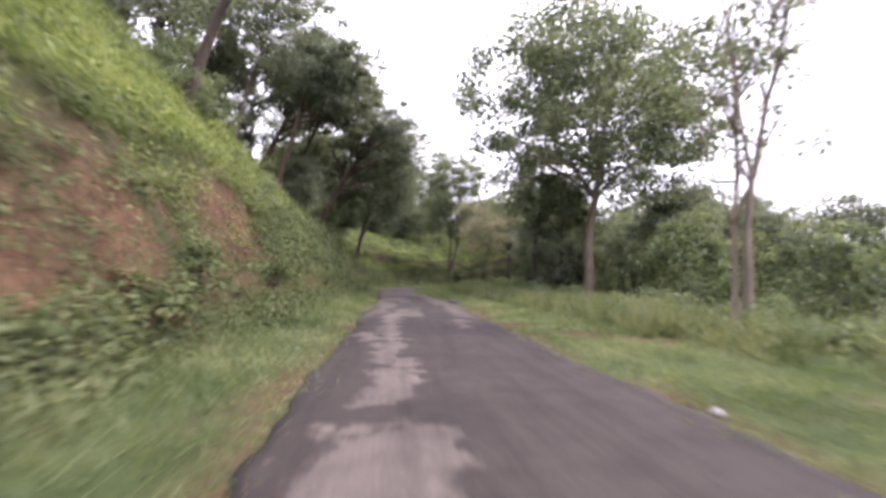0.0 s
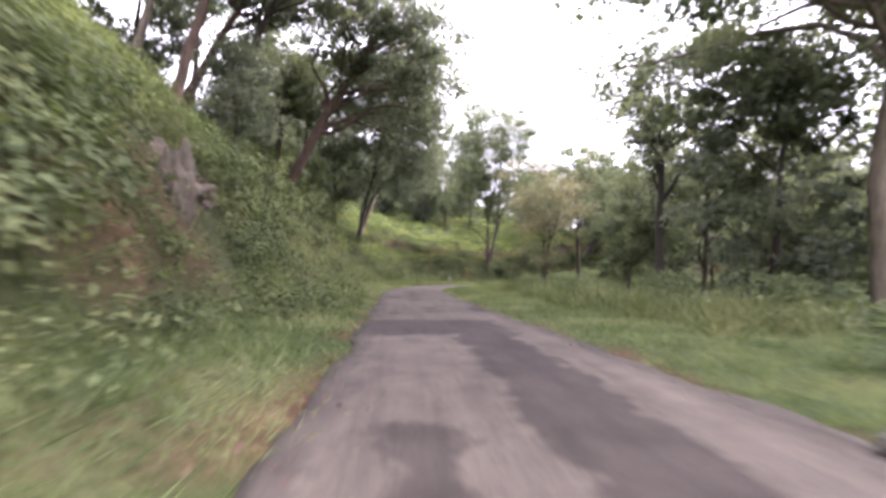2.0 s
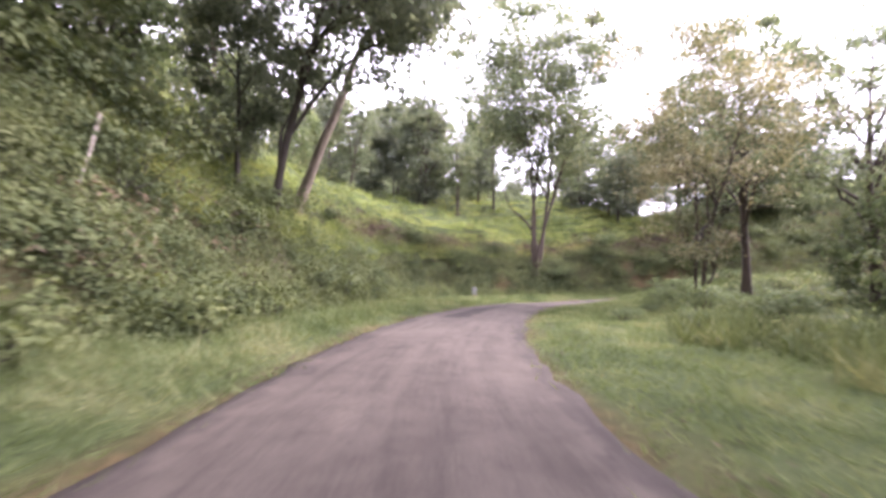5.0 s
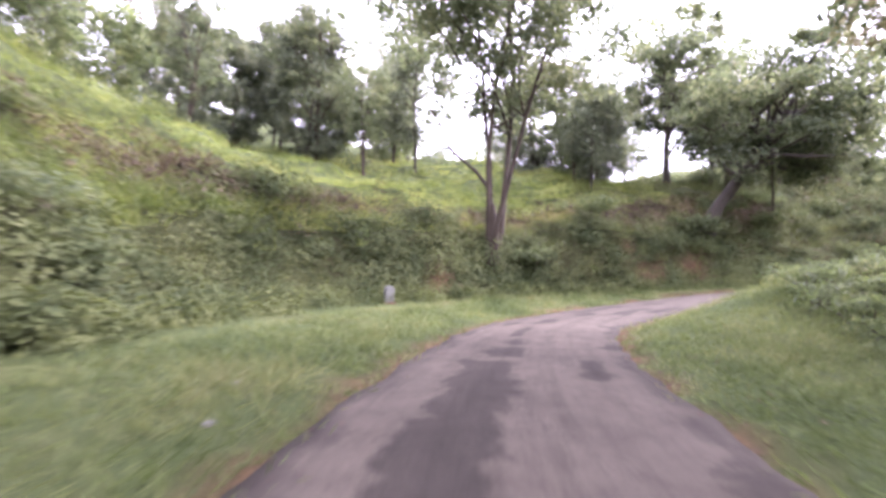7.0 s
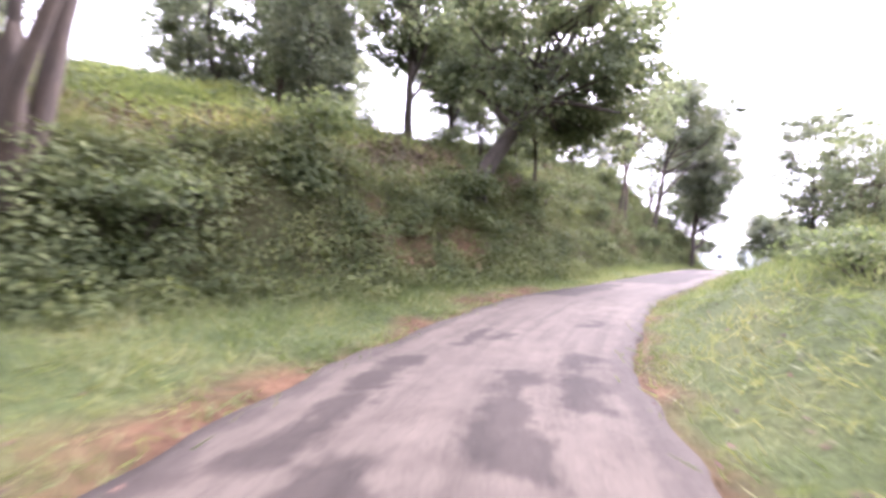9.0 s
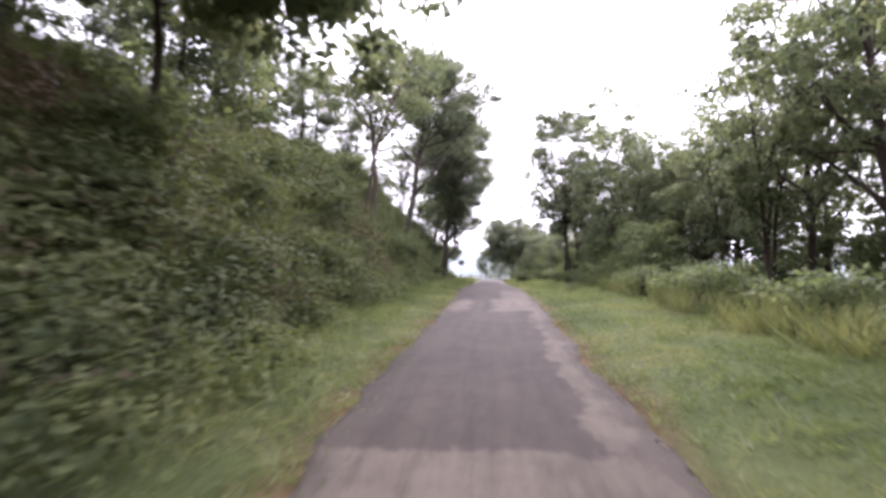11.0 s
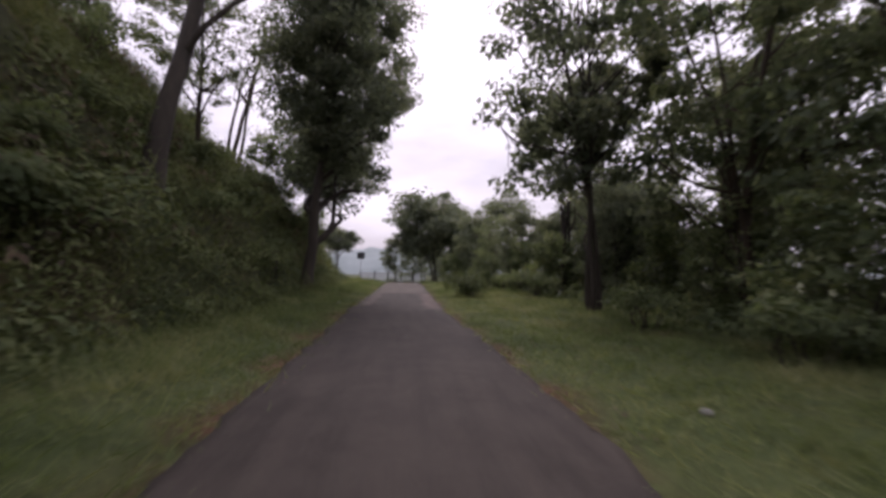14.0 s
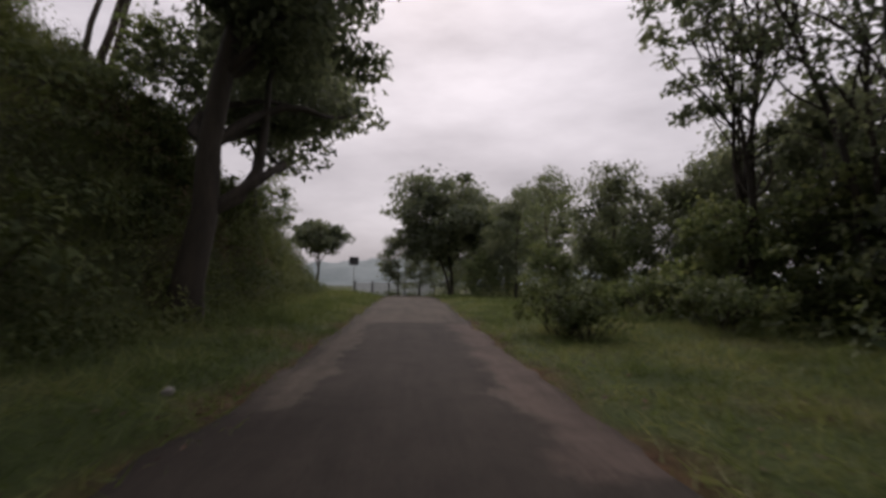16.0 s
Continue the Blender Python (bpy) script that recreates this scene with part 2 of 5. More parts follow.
M_BARK_RED = bark_material("reddish_brown_bark", (0.05, 0.03, 0.02), (0.15, 0.092, 0.065))
M_BARK_DARK = bark_material("dark_bark", (0.023, 0.018, 0.013), (0.068, 0.052, 0.038))
M_ROCK = plain_material("pale_bank_rock", (0.048, 0.036, 0.024), (0.125, 0.094, 0.062), 4.0, 0.9, 0.8)
M_ROCK_PALE = plain_material("pinkish_slumped_rock", (0.042, 0.034, 0.022), (0.115, 0.092, 0.062), 3.5, 0.9, 0.8)
M_STONE = plain_material("whitish_stone", (0.15, 0.14, 0.13), (0.3, 0.285, 0.265), 14.0, 0.85, 0.4)
M_DARKSTONE = plain_material("dark_stone", (0.03, 0.026, 0.024), (0.085, 0.075, 0.068), 14.0, 0.85, 0.5)
M_WHITEWASH = plain_material("weathered_whitewash", (0.1, 0.105, 0.092), (0.2, 0.2, 0.185), 9.0, 0.8, 0.2)
M_REDPAINT = plain_material("faded_red_paint", (0.1, 0.05, 0.038), (0.17, 0.085, 0.062), 9.0, 0.8, 0.2)
M_SIGNBACK = plain_material("dull_black_sheet_metal", (0.018, 0.018, 0.02), (0.04, 0.04, 0.044), 10.0, 0.55, 0.1, 0.3)
M_STEEL = plain_material("galvanised_steel", (0.25, 0.26, 0.27), (0.42, 0.43, 0.44), 20.0, 0.5, 0.1, 0.6)
M_PANEL = plain_material("pale_fence_sheet", (0.4, 0.43, 0.44), (0.58, 0.61, 0.62), 3.0, 0.6, 0.15)
# distance haze is painted into the hills' pale bluish grey
M_HAZE_HILL = plain_material("haze_tinted_hillside", (0.12, 0.15, 0.15), (0.2, 0.23, 0.23), 0.01, 1.0, 0.0)
M_FALLEN = leaf_material("fallen_brown_leaves", (0.035, 0.022, 0.015), (0.065, 0.04, 0.027), (0.12, 0.075, 0.05), 0.1, 0.8, 1.5)
M_WOOD = plain_material("bleached_dead_wood", (0.15, 0.125, 0.1), (0.3, 0.26, 0.22), 12.0, 0.85, 0.4)


# ---- mesh helpers ----
def set_mesh(name, verts, faces, sides, smooth=False):
    """A mesh from arrays: verts (n, 3), faces (m, sides)."""
    me = bpy.data.meshes.new(name)
    verts, faces = np.asarray(verts, np.float32), np.asarray(faces, np.int32)
    me.vertices.add(len(verts))
    me.vertices.foreach_set("co", verts.ravel())
    me.loops.add(faces.size)
    me.loops.foreach_set("vertex_index", faces.ravel())
    me.polygons.add(len(faces))
    me.polygons.foreach_set("loop_start", np.arange(0, faces.size, sides, dtype=np.int32))
    if smooth:
        me.polygons.foreach_set("use_smooth", np.ones(len(faces), dtype=bool))
    me.update(calc_edges=True)
    me.validate()
    return me


def mesh_part(name, me, material, parent=None, label=""):
    me.materials.append(material)
    ob = new(name, me)
    if parent is not None:
        ob.parent = parent
    if label:
        tagged(ob, label)
    return ob


def part(name, bm, material, parent=None, label=""):
    me = bpy.data.meshes.new(name)
    bm.to_mesh(me)
    bm.free()
    return mesh_part(name, me, material, parent, label)


def leaf_tris(P, N, size, rng, aspect=0.5, droop=0.3):
    """One pointed leaf of a single triangle for each place."""
    n = len(P)
    N = N / (np.linalg.norm(N, axis=1, keepdims=True) + 1e-9)
    T = rng.normal(size=(n, 3))
    T -= (T * N).sum(1, keepdims=True) * N
    T /= np.linalg.norm(T, axis=1, keepdims=True) + 1e-9
    T[:, 2] -= droop * rng.random(n)
    B = np.cross(N, T)
    B /= np.linalg.norm(B, axis=1, keepdims=True) + 1e-9
    s = np.asarray(size).reshape(-1, 1)
    w = aspect * (0.8 + 0.4 * rng.random((n, 1)))
    v = np.empty((n, 3, 3))
    v[:, 0] = P - T * s * 0.5 - B * s * w * 0.3
    v[:, 1] = P + B * s * w * 0.7 - T * s * 0.05
    v[:, 2] = P + T * s * 0.55 - B * s * w * 0.25
    return v.reshape(-1, 3), np.arange(n * 3).reshape(n, 3)


def lattice(ix, iy, seed):
    h = (ix.astype(np.int64) * 374761393 + iy.astype(np.int64) * 668265263 + seed * 974634777) & 0xFFFFFFFF
    h = ((h ^ (h >> 13)) * 1274126177) & 0xFFFFFFFF
    return ((h ^ (h >> 16)) & 0xFFFF) / 65535.0


def rough_noise(x, y, scale, seed=0, octaves=3):
    """Smooth value noise from -1 to 1."""
    x, y = np.asarray(x, float) / scale, np.asarray(y, float) / scale
    total, amp, norm = 0.0, 1.0, 0.0
    for k in range(octaves):
        ix, iy = np.floor(x), np.floor(y)
        fx, fy = x - ix, y - iy
        fx, fy = fx * fx * (3 - 2 * fx), fy * fy * (3 - 2 * fy)
        a, b = lattice(ix, iy, seed + k), lattice(ix + 1, iy, seed + k)
        c, d = lattice(ix, iy + 1, seed + k), lattice(ix + 1, iy + 1, seed + k)
        total = total + amp * ((a + (b - a) * fx) * (1 - fy) + (c + (d - c) * fx) * fy)
        norm += amp
        x, y, amp = x * 2.03, y * 2.03, amp * 0.5
    return total / norm * 2 - 1


# ---- the road's line and the lie of the land ----
CENTRE = [(7.0, -45, 0), (5.6, -20, 0), (4.3, 0, 0), (3.0, 12.2, 0), (2.0, 22.6, 0), (1.4, 30, 0), (0.3, 39, 0), (-0.8, 47, 0), (-1.7, 54, 0),
          (-2.0, 60, 0), (-1.6, 65.5, 0), (-0.6, 70.3, 0), (0.5, 74.6, -0.02), (2.2, 79.0, -0.09), (4.6, 82.4, -0.12), (8.4, 85.2, 0.0), (13.4, 87.2, 0.28),
          (19, 88.5, 0.44), (26, 89.9, 0.7), (33, 91.2, 0.94), (41.3, 93.0, 1.06), (49.6, 94.7, 0.96), (57, 96.3, 0.9), (73, 99.3, 0.9), (84, 101.6, 0.75),
          (96, 106, 0.0), (112, 115, -2.0), (135, 133, -6.0)]
# along the line: y or x where known -> distance to the bank's foot, ceiling of the hill, steepness of the cut
BANK = [(0, 4.4, 70, 1.32), (76, 4.4, 70, 1.32), (84, 4.5, 64, 1.22), (92, 5.0, 60, 1.12), (101, 5.2, 60, 1.22), (110, 6.0, 60, 1.12), (116, 6.4, 60, 0.95), (124, 8.0, 60, 0.85), (129, 7.4, 50, 0.85), (136, 4.8, 24, 0.95), (146, 3.9, 8.5, 1.0),
        (156, 4.2, 8.5, 1.1), (165, 4.5, 10.5, 1.3), (176, 4.6, 15, 1.5), (190, 4.9, 16, 1.5), (204, 5.4, 8.0, 1.1), (214, 6.2, 3.0, 0.8), (228, 7.2, 1.2, 0.5), (250, 8, 0.6, 0.3), (300, 9, 0.5, 0.3)]


def spline(points, step=0.5):
    p = np.array(points, float)
    p = np.vstack([2 * p[0] - p[1], p, 2 * p[-1] - p[-2]])
    out = []
    for i in range(1, len(p) - 2):
        n = max(2, int(np.linalg.norm(p[i + 1] - p[i]) / step))
        u = np.linspace(0, 1, n, endpoint=False)[:, None]
        a, b, c, d = p[i - 1], p[i], p[i + 1], p[i + 2]
        out.append(0.5 * (2 * b + (c - a) * u + (2 * a - 5 * b + 4 * c - d) * u**2 + (3 * b - a - 3 * c + d) * u**3))
    return np.vstack(out + [p[-2:-1]])


LINE = spline(CENTRE)
LENGTH = np.r_[0, np.cumsum(np.linalg.norm(np.diff(LINE[:, :2], axis=0), axis=1))]
AHEAD = np.gradient(LINE[:, :2], axis=0)
AHEAD /= np.linalg.norm(AHEAD, axis=1, keepdims=True)
LEFT = np.stack([-AHEAD[:, 1], AHEAD[:, 0]], 1)
BANK_A = np.array(BANK, float)


def road_frame(x, y):
    """Way along the line, distance to its left, and the road's height nearby."""
    x, y = np.atleast_1d(np.asarray(x, float)), np.atleast_1d(np.asarray(y, float))
    s, d, z = np.empty(len(x)), np.empty(len(x)), np.empty(len(x))
    for i in range(0, len(x), 6000):
        j = slice(i, i + 6000)
        dx, dy = x[j, None] - LINE[None, ::2, 0], y[j, None] - LINE[None, ::2, 1]
        q = dx * dx + dy * dy
        k = q.argmin(1)
        r = np.arange(len(k))
        k2 = k * 2
        ax, ay = dx[r, k], dy[r, k]
        along = ax * AHEAD[k2, 0] + ay * AHEAD[k2, 1]
        s[j] = LENGTH[k2] + np.clip(along, -0.6, 0.6)
        d[j] = np.sign(ax * LEFT[k2, 0] + ay * LEFT[k2, 1] + 1e-9) * np.sqrt(q[r, k])
        w = 1.0 / (q + 0.3) ** 3
        z[j] = (w * LINE[None, ::2, 2]).sum(1) / w.sum(1)
    return s, d, z


def narrowing(s, d):
    """How far the verges have grown over the asphalt, on the side that d lies on."""
    left = np.interp(s, [116, 128, 134, 156, 166, 176, 190], [0.0, 0.2, 0.48, 0.5, 0.35, 0.2, 0.35])
    right = np.interp(s, [78, 86, 92], [0.0, 0.3, 0.42])
    return np.where(np.asarray(d) > 0, left, right)


def lie(x, y):
    """Height of the ground, with s and d."""
    x, y = np.atleast_1d(np.asarray(x, float)), np.atleast_1d(np.asarray(y, float))
    s, d, z = road_frame(x, y)
    foot, cap, steep = (np.interp(s, BANK_A[:, 0], BANK_A[:, k]) for k in (1, 2, 3))
    foot = foot + 0.5 * rough_noise(x, y, 5.0, 3)
    u = d - foot
    n1, n2 = rough_noise(x, y, 3.0, 7), rough_noise(x, y, 14.0, 11)
    cut = steep * (1.45 * np.clip(u, 0, 1.9) + 0.8 * np.clip(u - 1.9, 0, 5.0) + 0.72 * np.clip(u - 6.9, 0, 14) + 0.36 * np.clip(u - 20.9, 0, 45) + 0.15 * np.clip(u - 65, 0, 200))
    hill = cap * np.tanh(cut / cap)
    # above the bend the cut is low and a long open slope climbs behind it
    open_hill = 1.35 * np.clip(u, 0, 1.9) + 0.33 * np.clip(u - 1.9, 0, 110) + 0.05 * np.clip(u - 112, 0, 100)
    bend = np.interp(s, [125, 131, 138, 147], [0, 1, 1, 0])
    hill = hill * (1 - bend) + open_hill * bend
    hill += np.clip(u / 1.2, 0, 1) * (0.85 * n1 + 0.45 * rough_noise(x, y, 1.6, 13) + 0.7 * n2 * np.clip(u / 8, 0, 1))
    verge = np.where(d > 0, 0.05 * np.clip(d - 2.2, 0, 4), 0.0)
    r = -d
    right = -0.02 * np.clip(r - 2.2, 0, 6) - 0.14 * np.clip(r - 9, 0, 40) - 0.25 * np.clip(r - 30, 0, 60) - 0.05 * np.clip(r - 90, 0, 400)
    right += np.clip((r - 3) / 4, 0, 1) * (0.14 * n1 + 0.2 * n2)
    mound = 1.35 * np.exp(-(((x - 15.5) / 7.0) ** 2 + ((y - 81.3) / 3.6) ** 2)) * np.clip((r - 1.9) / 1.3, 0, 1)
    ledge = 0.22 * np.clip((np.abs(d) - 2.0) / 0.7, 0, 1) * (0.4 + 0.6 * rough_noise(x, y, 1.7, 5))
    out = z + np.where(d > 0, verge + hill, right + mound) + np.clip((np.abs(d) - 2.1), 0, 1) * 0.06 * n1 + 0.35 * ledge
    under = np.abs(d) < 1.95 - narrowing(s, d)
    out = np.where(under, z - 0.07, out - 0.03 * (np.abs(d) + narrowing(s, d) < 2.2))
    far = np.clip((np.hypot(x - 40, y - 60) - 240) / 300, 0, 1)
    return out * (1 - far) + far * -22.0, s, d


def on_road(s, d):
    """Place on the road's cross-section: x, y and the road's height."""
    s, d = np.atleast_1d(np.asarray(s, float)), np.atleast_1d(np.asarray(d, float))
    x, y, z = (np.interp(s, LENGTH, LINE[:, k]) for k in range(3))
    lx, ly = np.interp(s, LENGTH, LEFT[:, 0]), np.interp(s, LENGTH, LEFT[:, 1])
    return x + lx * d, y + ly * d, z


def ground_z(x, y):
    return float(lie(x, y)[0][0])


def stretch_axis(lo, hi, step, far):
    core = np.arange(lo, hi + step / 2, step)
    out, d = [], step
    while sum(out) < far:
        d *= 1.28
        out.append(d)
    out = np.cumsum(out)
    return np.r_[lo - out[::-1], core, core[-1] + out]


# worn red earth beside the road, and bare earth in the face of the bank: x, y, reach
WORN_EARTH = ((4.6, 24.5, 0.9), (4.4, 26.6, 0.8), (6.1, 17.2, 0.8), (7.0, 16.2, 0.7), (4.6, 19.4, 0.6), (1.6, 91.8, 0.9), (0.2, 91.0, 0.9), (11.9, 88.6, 0.5), (13.1, 88.9, 0.55), (14.2, 89.2, 0.5), (15.3, 89.8, 0.5), (6.0, 85.9, 0.4), (4.9, 85.1, 0.4), (9.2, 87.5, 0.4))
BARE_FACES = ((-2.2, 13.9, 0.9), (-2.0, 11.6, 0.8), (-2.6, 16.4, 0.8), (-2.9, 18.6, 0.7), (-3.5, 23.7, 0.7), (-3.2, 27.6, 0.8), (-3.3, 29.2, 0.6), (-3.5, 30.6, 0.6), (-4.2, 34.2, 0.6), (-7.2, 51.3, 0.8), (-7.2, 52.9, 0.5),
              (12.5, 92.2, 0.8), (15.7, 92.8, 0.7), (13.6, 92.4, 0.5), (1.5, 88.9, 0.35), (2.4, 89.5, 0.25))


def build_ground():
    gx, gy = stretch_axis(-28, 108, 0.58, 4200), stretch_axis(0, 122, 0.58, 4200)
    X, Y = np.meshgrid(gx, gy)
    z, s, d = lie(X.ravel(), Y.ravel())
    nx, ny = len(gx), len(gy)
    i = (np.arange(ny - 1)[:, None] * nx + np.arange(nx - 1)).ravel()
    me = set_mesh("ground", np.stack([X.ravel(), Y.ravel(), z], 1), np.stack([i, i + 1, i + nx + 1, i + nx], 1), 4, True)
    foot = np.interp(s, BANK_A[:, 0], BANK_A[:, 1])
    u = d - foot
    x, y = X.ravel(), Y.ravel()
    rim = np.abs(d) + narrowing(s, d)
    edge = np.clip(1.0 - (rim - 2.0) / (0.12 + 0.3 * np.clip(rough_noise(x, y, 4.0, 21) + 0.1, 0, 1)), 0, 1)
    bare = np.clip(rough_noise(x, y, 2.6, 31) * 2.2 + 0.35, 0, 1) * np.clip(u * 3, 0, 1) * np.clip((np.where(s < 68, 2.5, 1.9) - u) / 0.8, 0, 1)
    bare *= np.interp(s, [66, 72, 82, 92, 106, 132, 140, 165, 180], [1.0, 0.65, 0.6, 0.4, 0.25, 0.2, 0.75, 0.6, 0.2])
    spots = np.clip(rough_noise(x, y, 2.2, 41) * 3 - 1.2, 0, 1) * (np.abs(d) < 9) * np.interp(s, [95, 100, 150, 155], [1, 0.2, 0.2, 1])
    soil = np.maximum(np.maximum(edge * (rim > 1.6), bare), spots * 0.7)
    for ex, ey, reach in WORN_EARTH + BARE_FACES:
        soil = np.maximum(soil, np.clip(1.6 - np.hypot(x - ex, y - ey) / reach + 0.5 * rough_noise(x, y, 0.9, 61), 0, 1))
    open_slope = np.clip((u - 4.5) / 2.0, 0, 1) * np.interp(s, [95, 108, 142, 150], [0, 1, 1, 0])
    litter = np.maximum(np.clip((u + 0.4) * 1.5, 0, 1) * (1 - 0.85 * open_slope), np.clip((-d - 7.0) / 3.0, 0, 1))
    for name, values in (("soil", soil), ("litter", litter)):
        me.attributes.new(name, "FLOAT", "POINT").data.foreach_set("value", values.astype(np.float32))
    return tagged(mesh_part("ground", me, M_GROUND), "grassy ground with red earth, rising to a hillside above the road", "ground", kind="structure")


ground = build_ground()


# kind (0 dark, 1 pale, 2 red dust), x, y, length, width
PATCHES = [(0, 3.3, 9.8, 23, 4.6), (1, 2.2, 12.4, 2.6, 0.5), (1, 2.35, 9.3, 2.2, 0.9), (1, 1.75, 15.2, 3.4, 0.4), (1, 1.45, 19.2, 5.5, 0.5), (1, 1.2, 16.2, 1.6, 0.4), (1, 3.1, 19.3, 2.4, 0.3), (0, 2.1, 24.4, 7.2, 1.05), (0, 0.95, 24.1, 2.6, 0.3), (0, 0.75, 21.6, 2.4, 0.5), (0, 3.9, 23.2, 2.2, 0.35), (0, 1.2, 32.2, 12, 0.95), (0, 0.45, 30.2, 2.4, 0.5),
           (0, 0.2, 37.4, 2.6, 2.9), (0, 1.15, 27.5, 4.2, 0.8), (0, -2.35, 48.0, 1.3, 0.8), (0, -1.4, 48.9, 0.9, 0.45)]
PATCHES += [(0, -0.43, 42.2, 0.5, 0.4), (0, -0.25, 40.9, 0.7, 0.5), (0, -1.1, 40.4, 0.4, 0.25), (0, 1.0, 42.3, 1.6, 0.4)]
PATCHES += [(0, -1.0, 46.6, 1.1, 0.4), (0, 0.9, 47.5, 7, 0.5), (0, -2.2, 53.8, 1.2, 0.4), (0, -2.0, 53.1, 1.3, 0.5), (0, -1.5, 50.9, 1.4, 0.5), (0, -1.0, 71.0, 5.4, 0.75), (0, -0.1, 74.6, 3.6, 0.7), (0, -1.9, 73.2, 5.0, 0.35),
            (0, 1.1, 77.0, 1.1, 0.55), (0, 1.7, 78.3, 1.0, 0.2), (0, 2.5, 80.0, 2.4, 0.14), (0, 3.6, 81.8, 1.5, 0.35), (0, 2.9, 77.6, 0.5, 0.35), (0, 4.1, 79.8, 0.4, 0.22), (0, 0.9, 79.9, 0.9, 0.3), (0, 0.2, 78.8, 1.0, 0.3),
            (0, 1.6, 75.6, 1.4, 0.25), (0, 0.9, 71.8, 1.6, 0.3), (0, 4.5, 80.7, 0.5, 0.4), (0, 2.4, 81.6, 1.0, 0.25), (0, 5.4, 83.7, 1.0, 0.5)]
PATCHES += [(0, 6.5, 84.9, 2.6, 0.35), (0, 6.9, 84.2, 2.2, 0.4), (0, 8.2, 84.2, 2.0, 0.3), (0, 16.6, 89.0, 5.4, 1.7), (0, 25.0, 89.8, 9.5, 3.0), (0, 33.2, 91.5, 8.0, 0.75), (2, 30.6, 92.2, 1.2, 0.8), (0, 36.2, 92.7, 6.0, 2.4),
            (0, 47.4, 94.3, 19, 5.0), (0, 42, 91.7, 8, 0.6), (0, 59.5, 96.3, 10, 2.9), (2, 60.0, 95.6, 9.0, 0.7), (1, 57.4, 95.4, 1.6, 0.1), (0, 9.15, 86.15, 1.5, 0.16), (0, 9.2, 85.75, 0.5, 0.22), (0, 11.0, 85.5, 0.6, 0.22)]


def build_road():
    s = np.r_[np.arange(0.5, 45, 1.0), np.arange(45, 215, 0.18), np.arange(215, LENGTH[-1] - 1, 1.0)]
    across = np.r_[-1, np.linspace(-0.985, 0.985, 33), 1]
    rows, ways = [], []
    for f in across:
        half = 1.92 + 0.16 * rough_noise(s, s * 0 + np.sign(f) * 7, 1.6, 51) + 0.1 * rough_noise(s, s * 0 + np.sign(f) * 3, 0.45, 52)
        half = half - narrowing(s, s * 0 + f)
        x, y, z = on_road(s, f * half)
        drop = np.where(abs(f) == 1, -0.09, 0.0)
        rows.append(np.stack([x, y, z + 0.03 * (1 - f * f) + drop + 0.012 * rough_noise(x, y, 1.8, 53)], 1))
        ways.append(f * half)
    v = np.stack(rows, 1).reshape(-1, 3)
    n = len(across)
    i = (np.arange(len(s) - 1)[:, None] * n + np.arange(n - 1)).ravel()
    me = set_mesh("road", v, np.stack([i + 1, i, i + n, i + n + 1], 1), 4, True)
    me.attributes.new("edge", "FLOAT", "POINT").data.foreach_set("value", np.tile((np.abs(across) - 0.84) * 1.5, len(s)).astype(np.float32))
    S, D = np.repeat(s, n), np.stack(ways, 1).ravel()
    me.attributes.new("way", "FLOAT_VECTOR", "POINT").data.foreach_set("vector", np.stack([S, D, S * 0], 1).astype(np.float32).ravel())
    for kind, name in enumerate(("newer", "paler", "dusty")):
        field = np.full(len(S), -0.8)
        for k, x, y, long, wide in PATCHES:
            if k == kind:
                ps, pd, _ = road_frame(x, y)
                field = np.maximum(field, np.minimum(long / 2 - np.abs(S - ps[0]), wide / 2 - np.abs(D - pd[0])))
        me.attributes.new(name, "FLOAT", "POINT").data.foreach_set("value", np.clip(field, -0.8, 0.8).astype(np.float32))
    return tagged(mesh_part("road", me, M_ROAD), "narrow worn grey asphalt lane with ragged edges and dark patches", "road", kind="structure")


road = build_road()


# ---- trees ----
def tube(verts, faces, path, radii, sides=7):
    """A tapered tube along a path, added to the lists."""
    path = np.asarray(path, float)
    start = len(verts)
    t = np.gradient(path, axis=0)
    t /= np.linalg.norm(t, axis=1, keepdims=True) + 1e-9
    for p, d, r in zip(path, t, radii):
        ref = np.array([1.0, 0, 0]) if abs(d[0]) < 0.8 else np.array([0, 1.0, 0])
        a = np.cross(d, ref)
        a /= np.linalg.norm(a)
        b = np.cross(d, a)
        for k in range(sides):
            w = 2 * math.pi * k / sides
            verts.append(p + r * (a * math.cos(w) + b * math.sin(w)))
    for i in range(len(path) - 1):
        for k in range(sides):
            k2 = (k + 1) % sides
            faces.append((start + i * sides + k, start + i * sides + k2, start + (i + 1) * sides + k2, start + (i + 1) * sides + k))


def bent(a, b, rng, n=6, bow=0.08, sag=0.0):
    """A crooked way from a to b."""
    a, b = np.asarray(a, float), np.asarray(b, float)
    u = np.linspace(0, 1, n)[:, None]
    size = np.linalg.norm(b - a)
    w1, w2 = rng.normal(size=3), rng.normal(size=3)
    off = (np.sin(u * math.pi) * w1 + np.sin(u * 2 * math.pi) * w2 * 0.6) * bow * size
    off[:, 2] += (np.sin(u * math.pi) * sag * size)[:, 0]
    return a + (b - a) * u + off


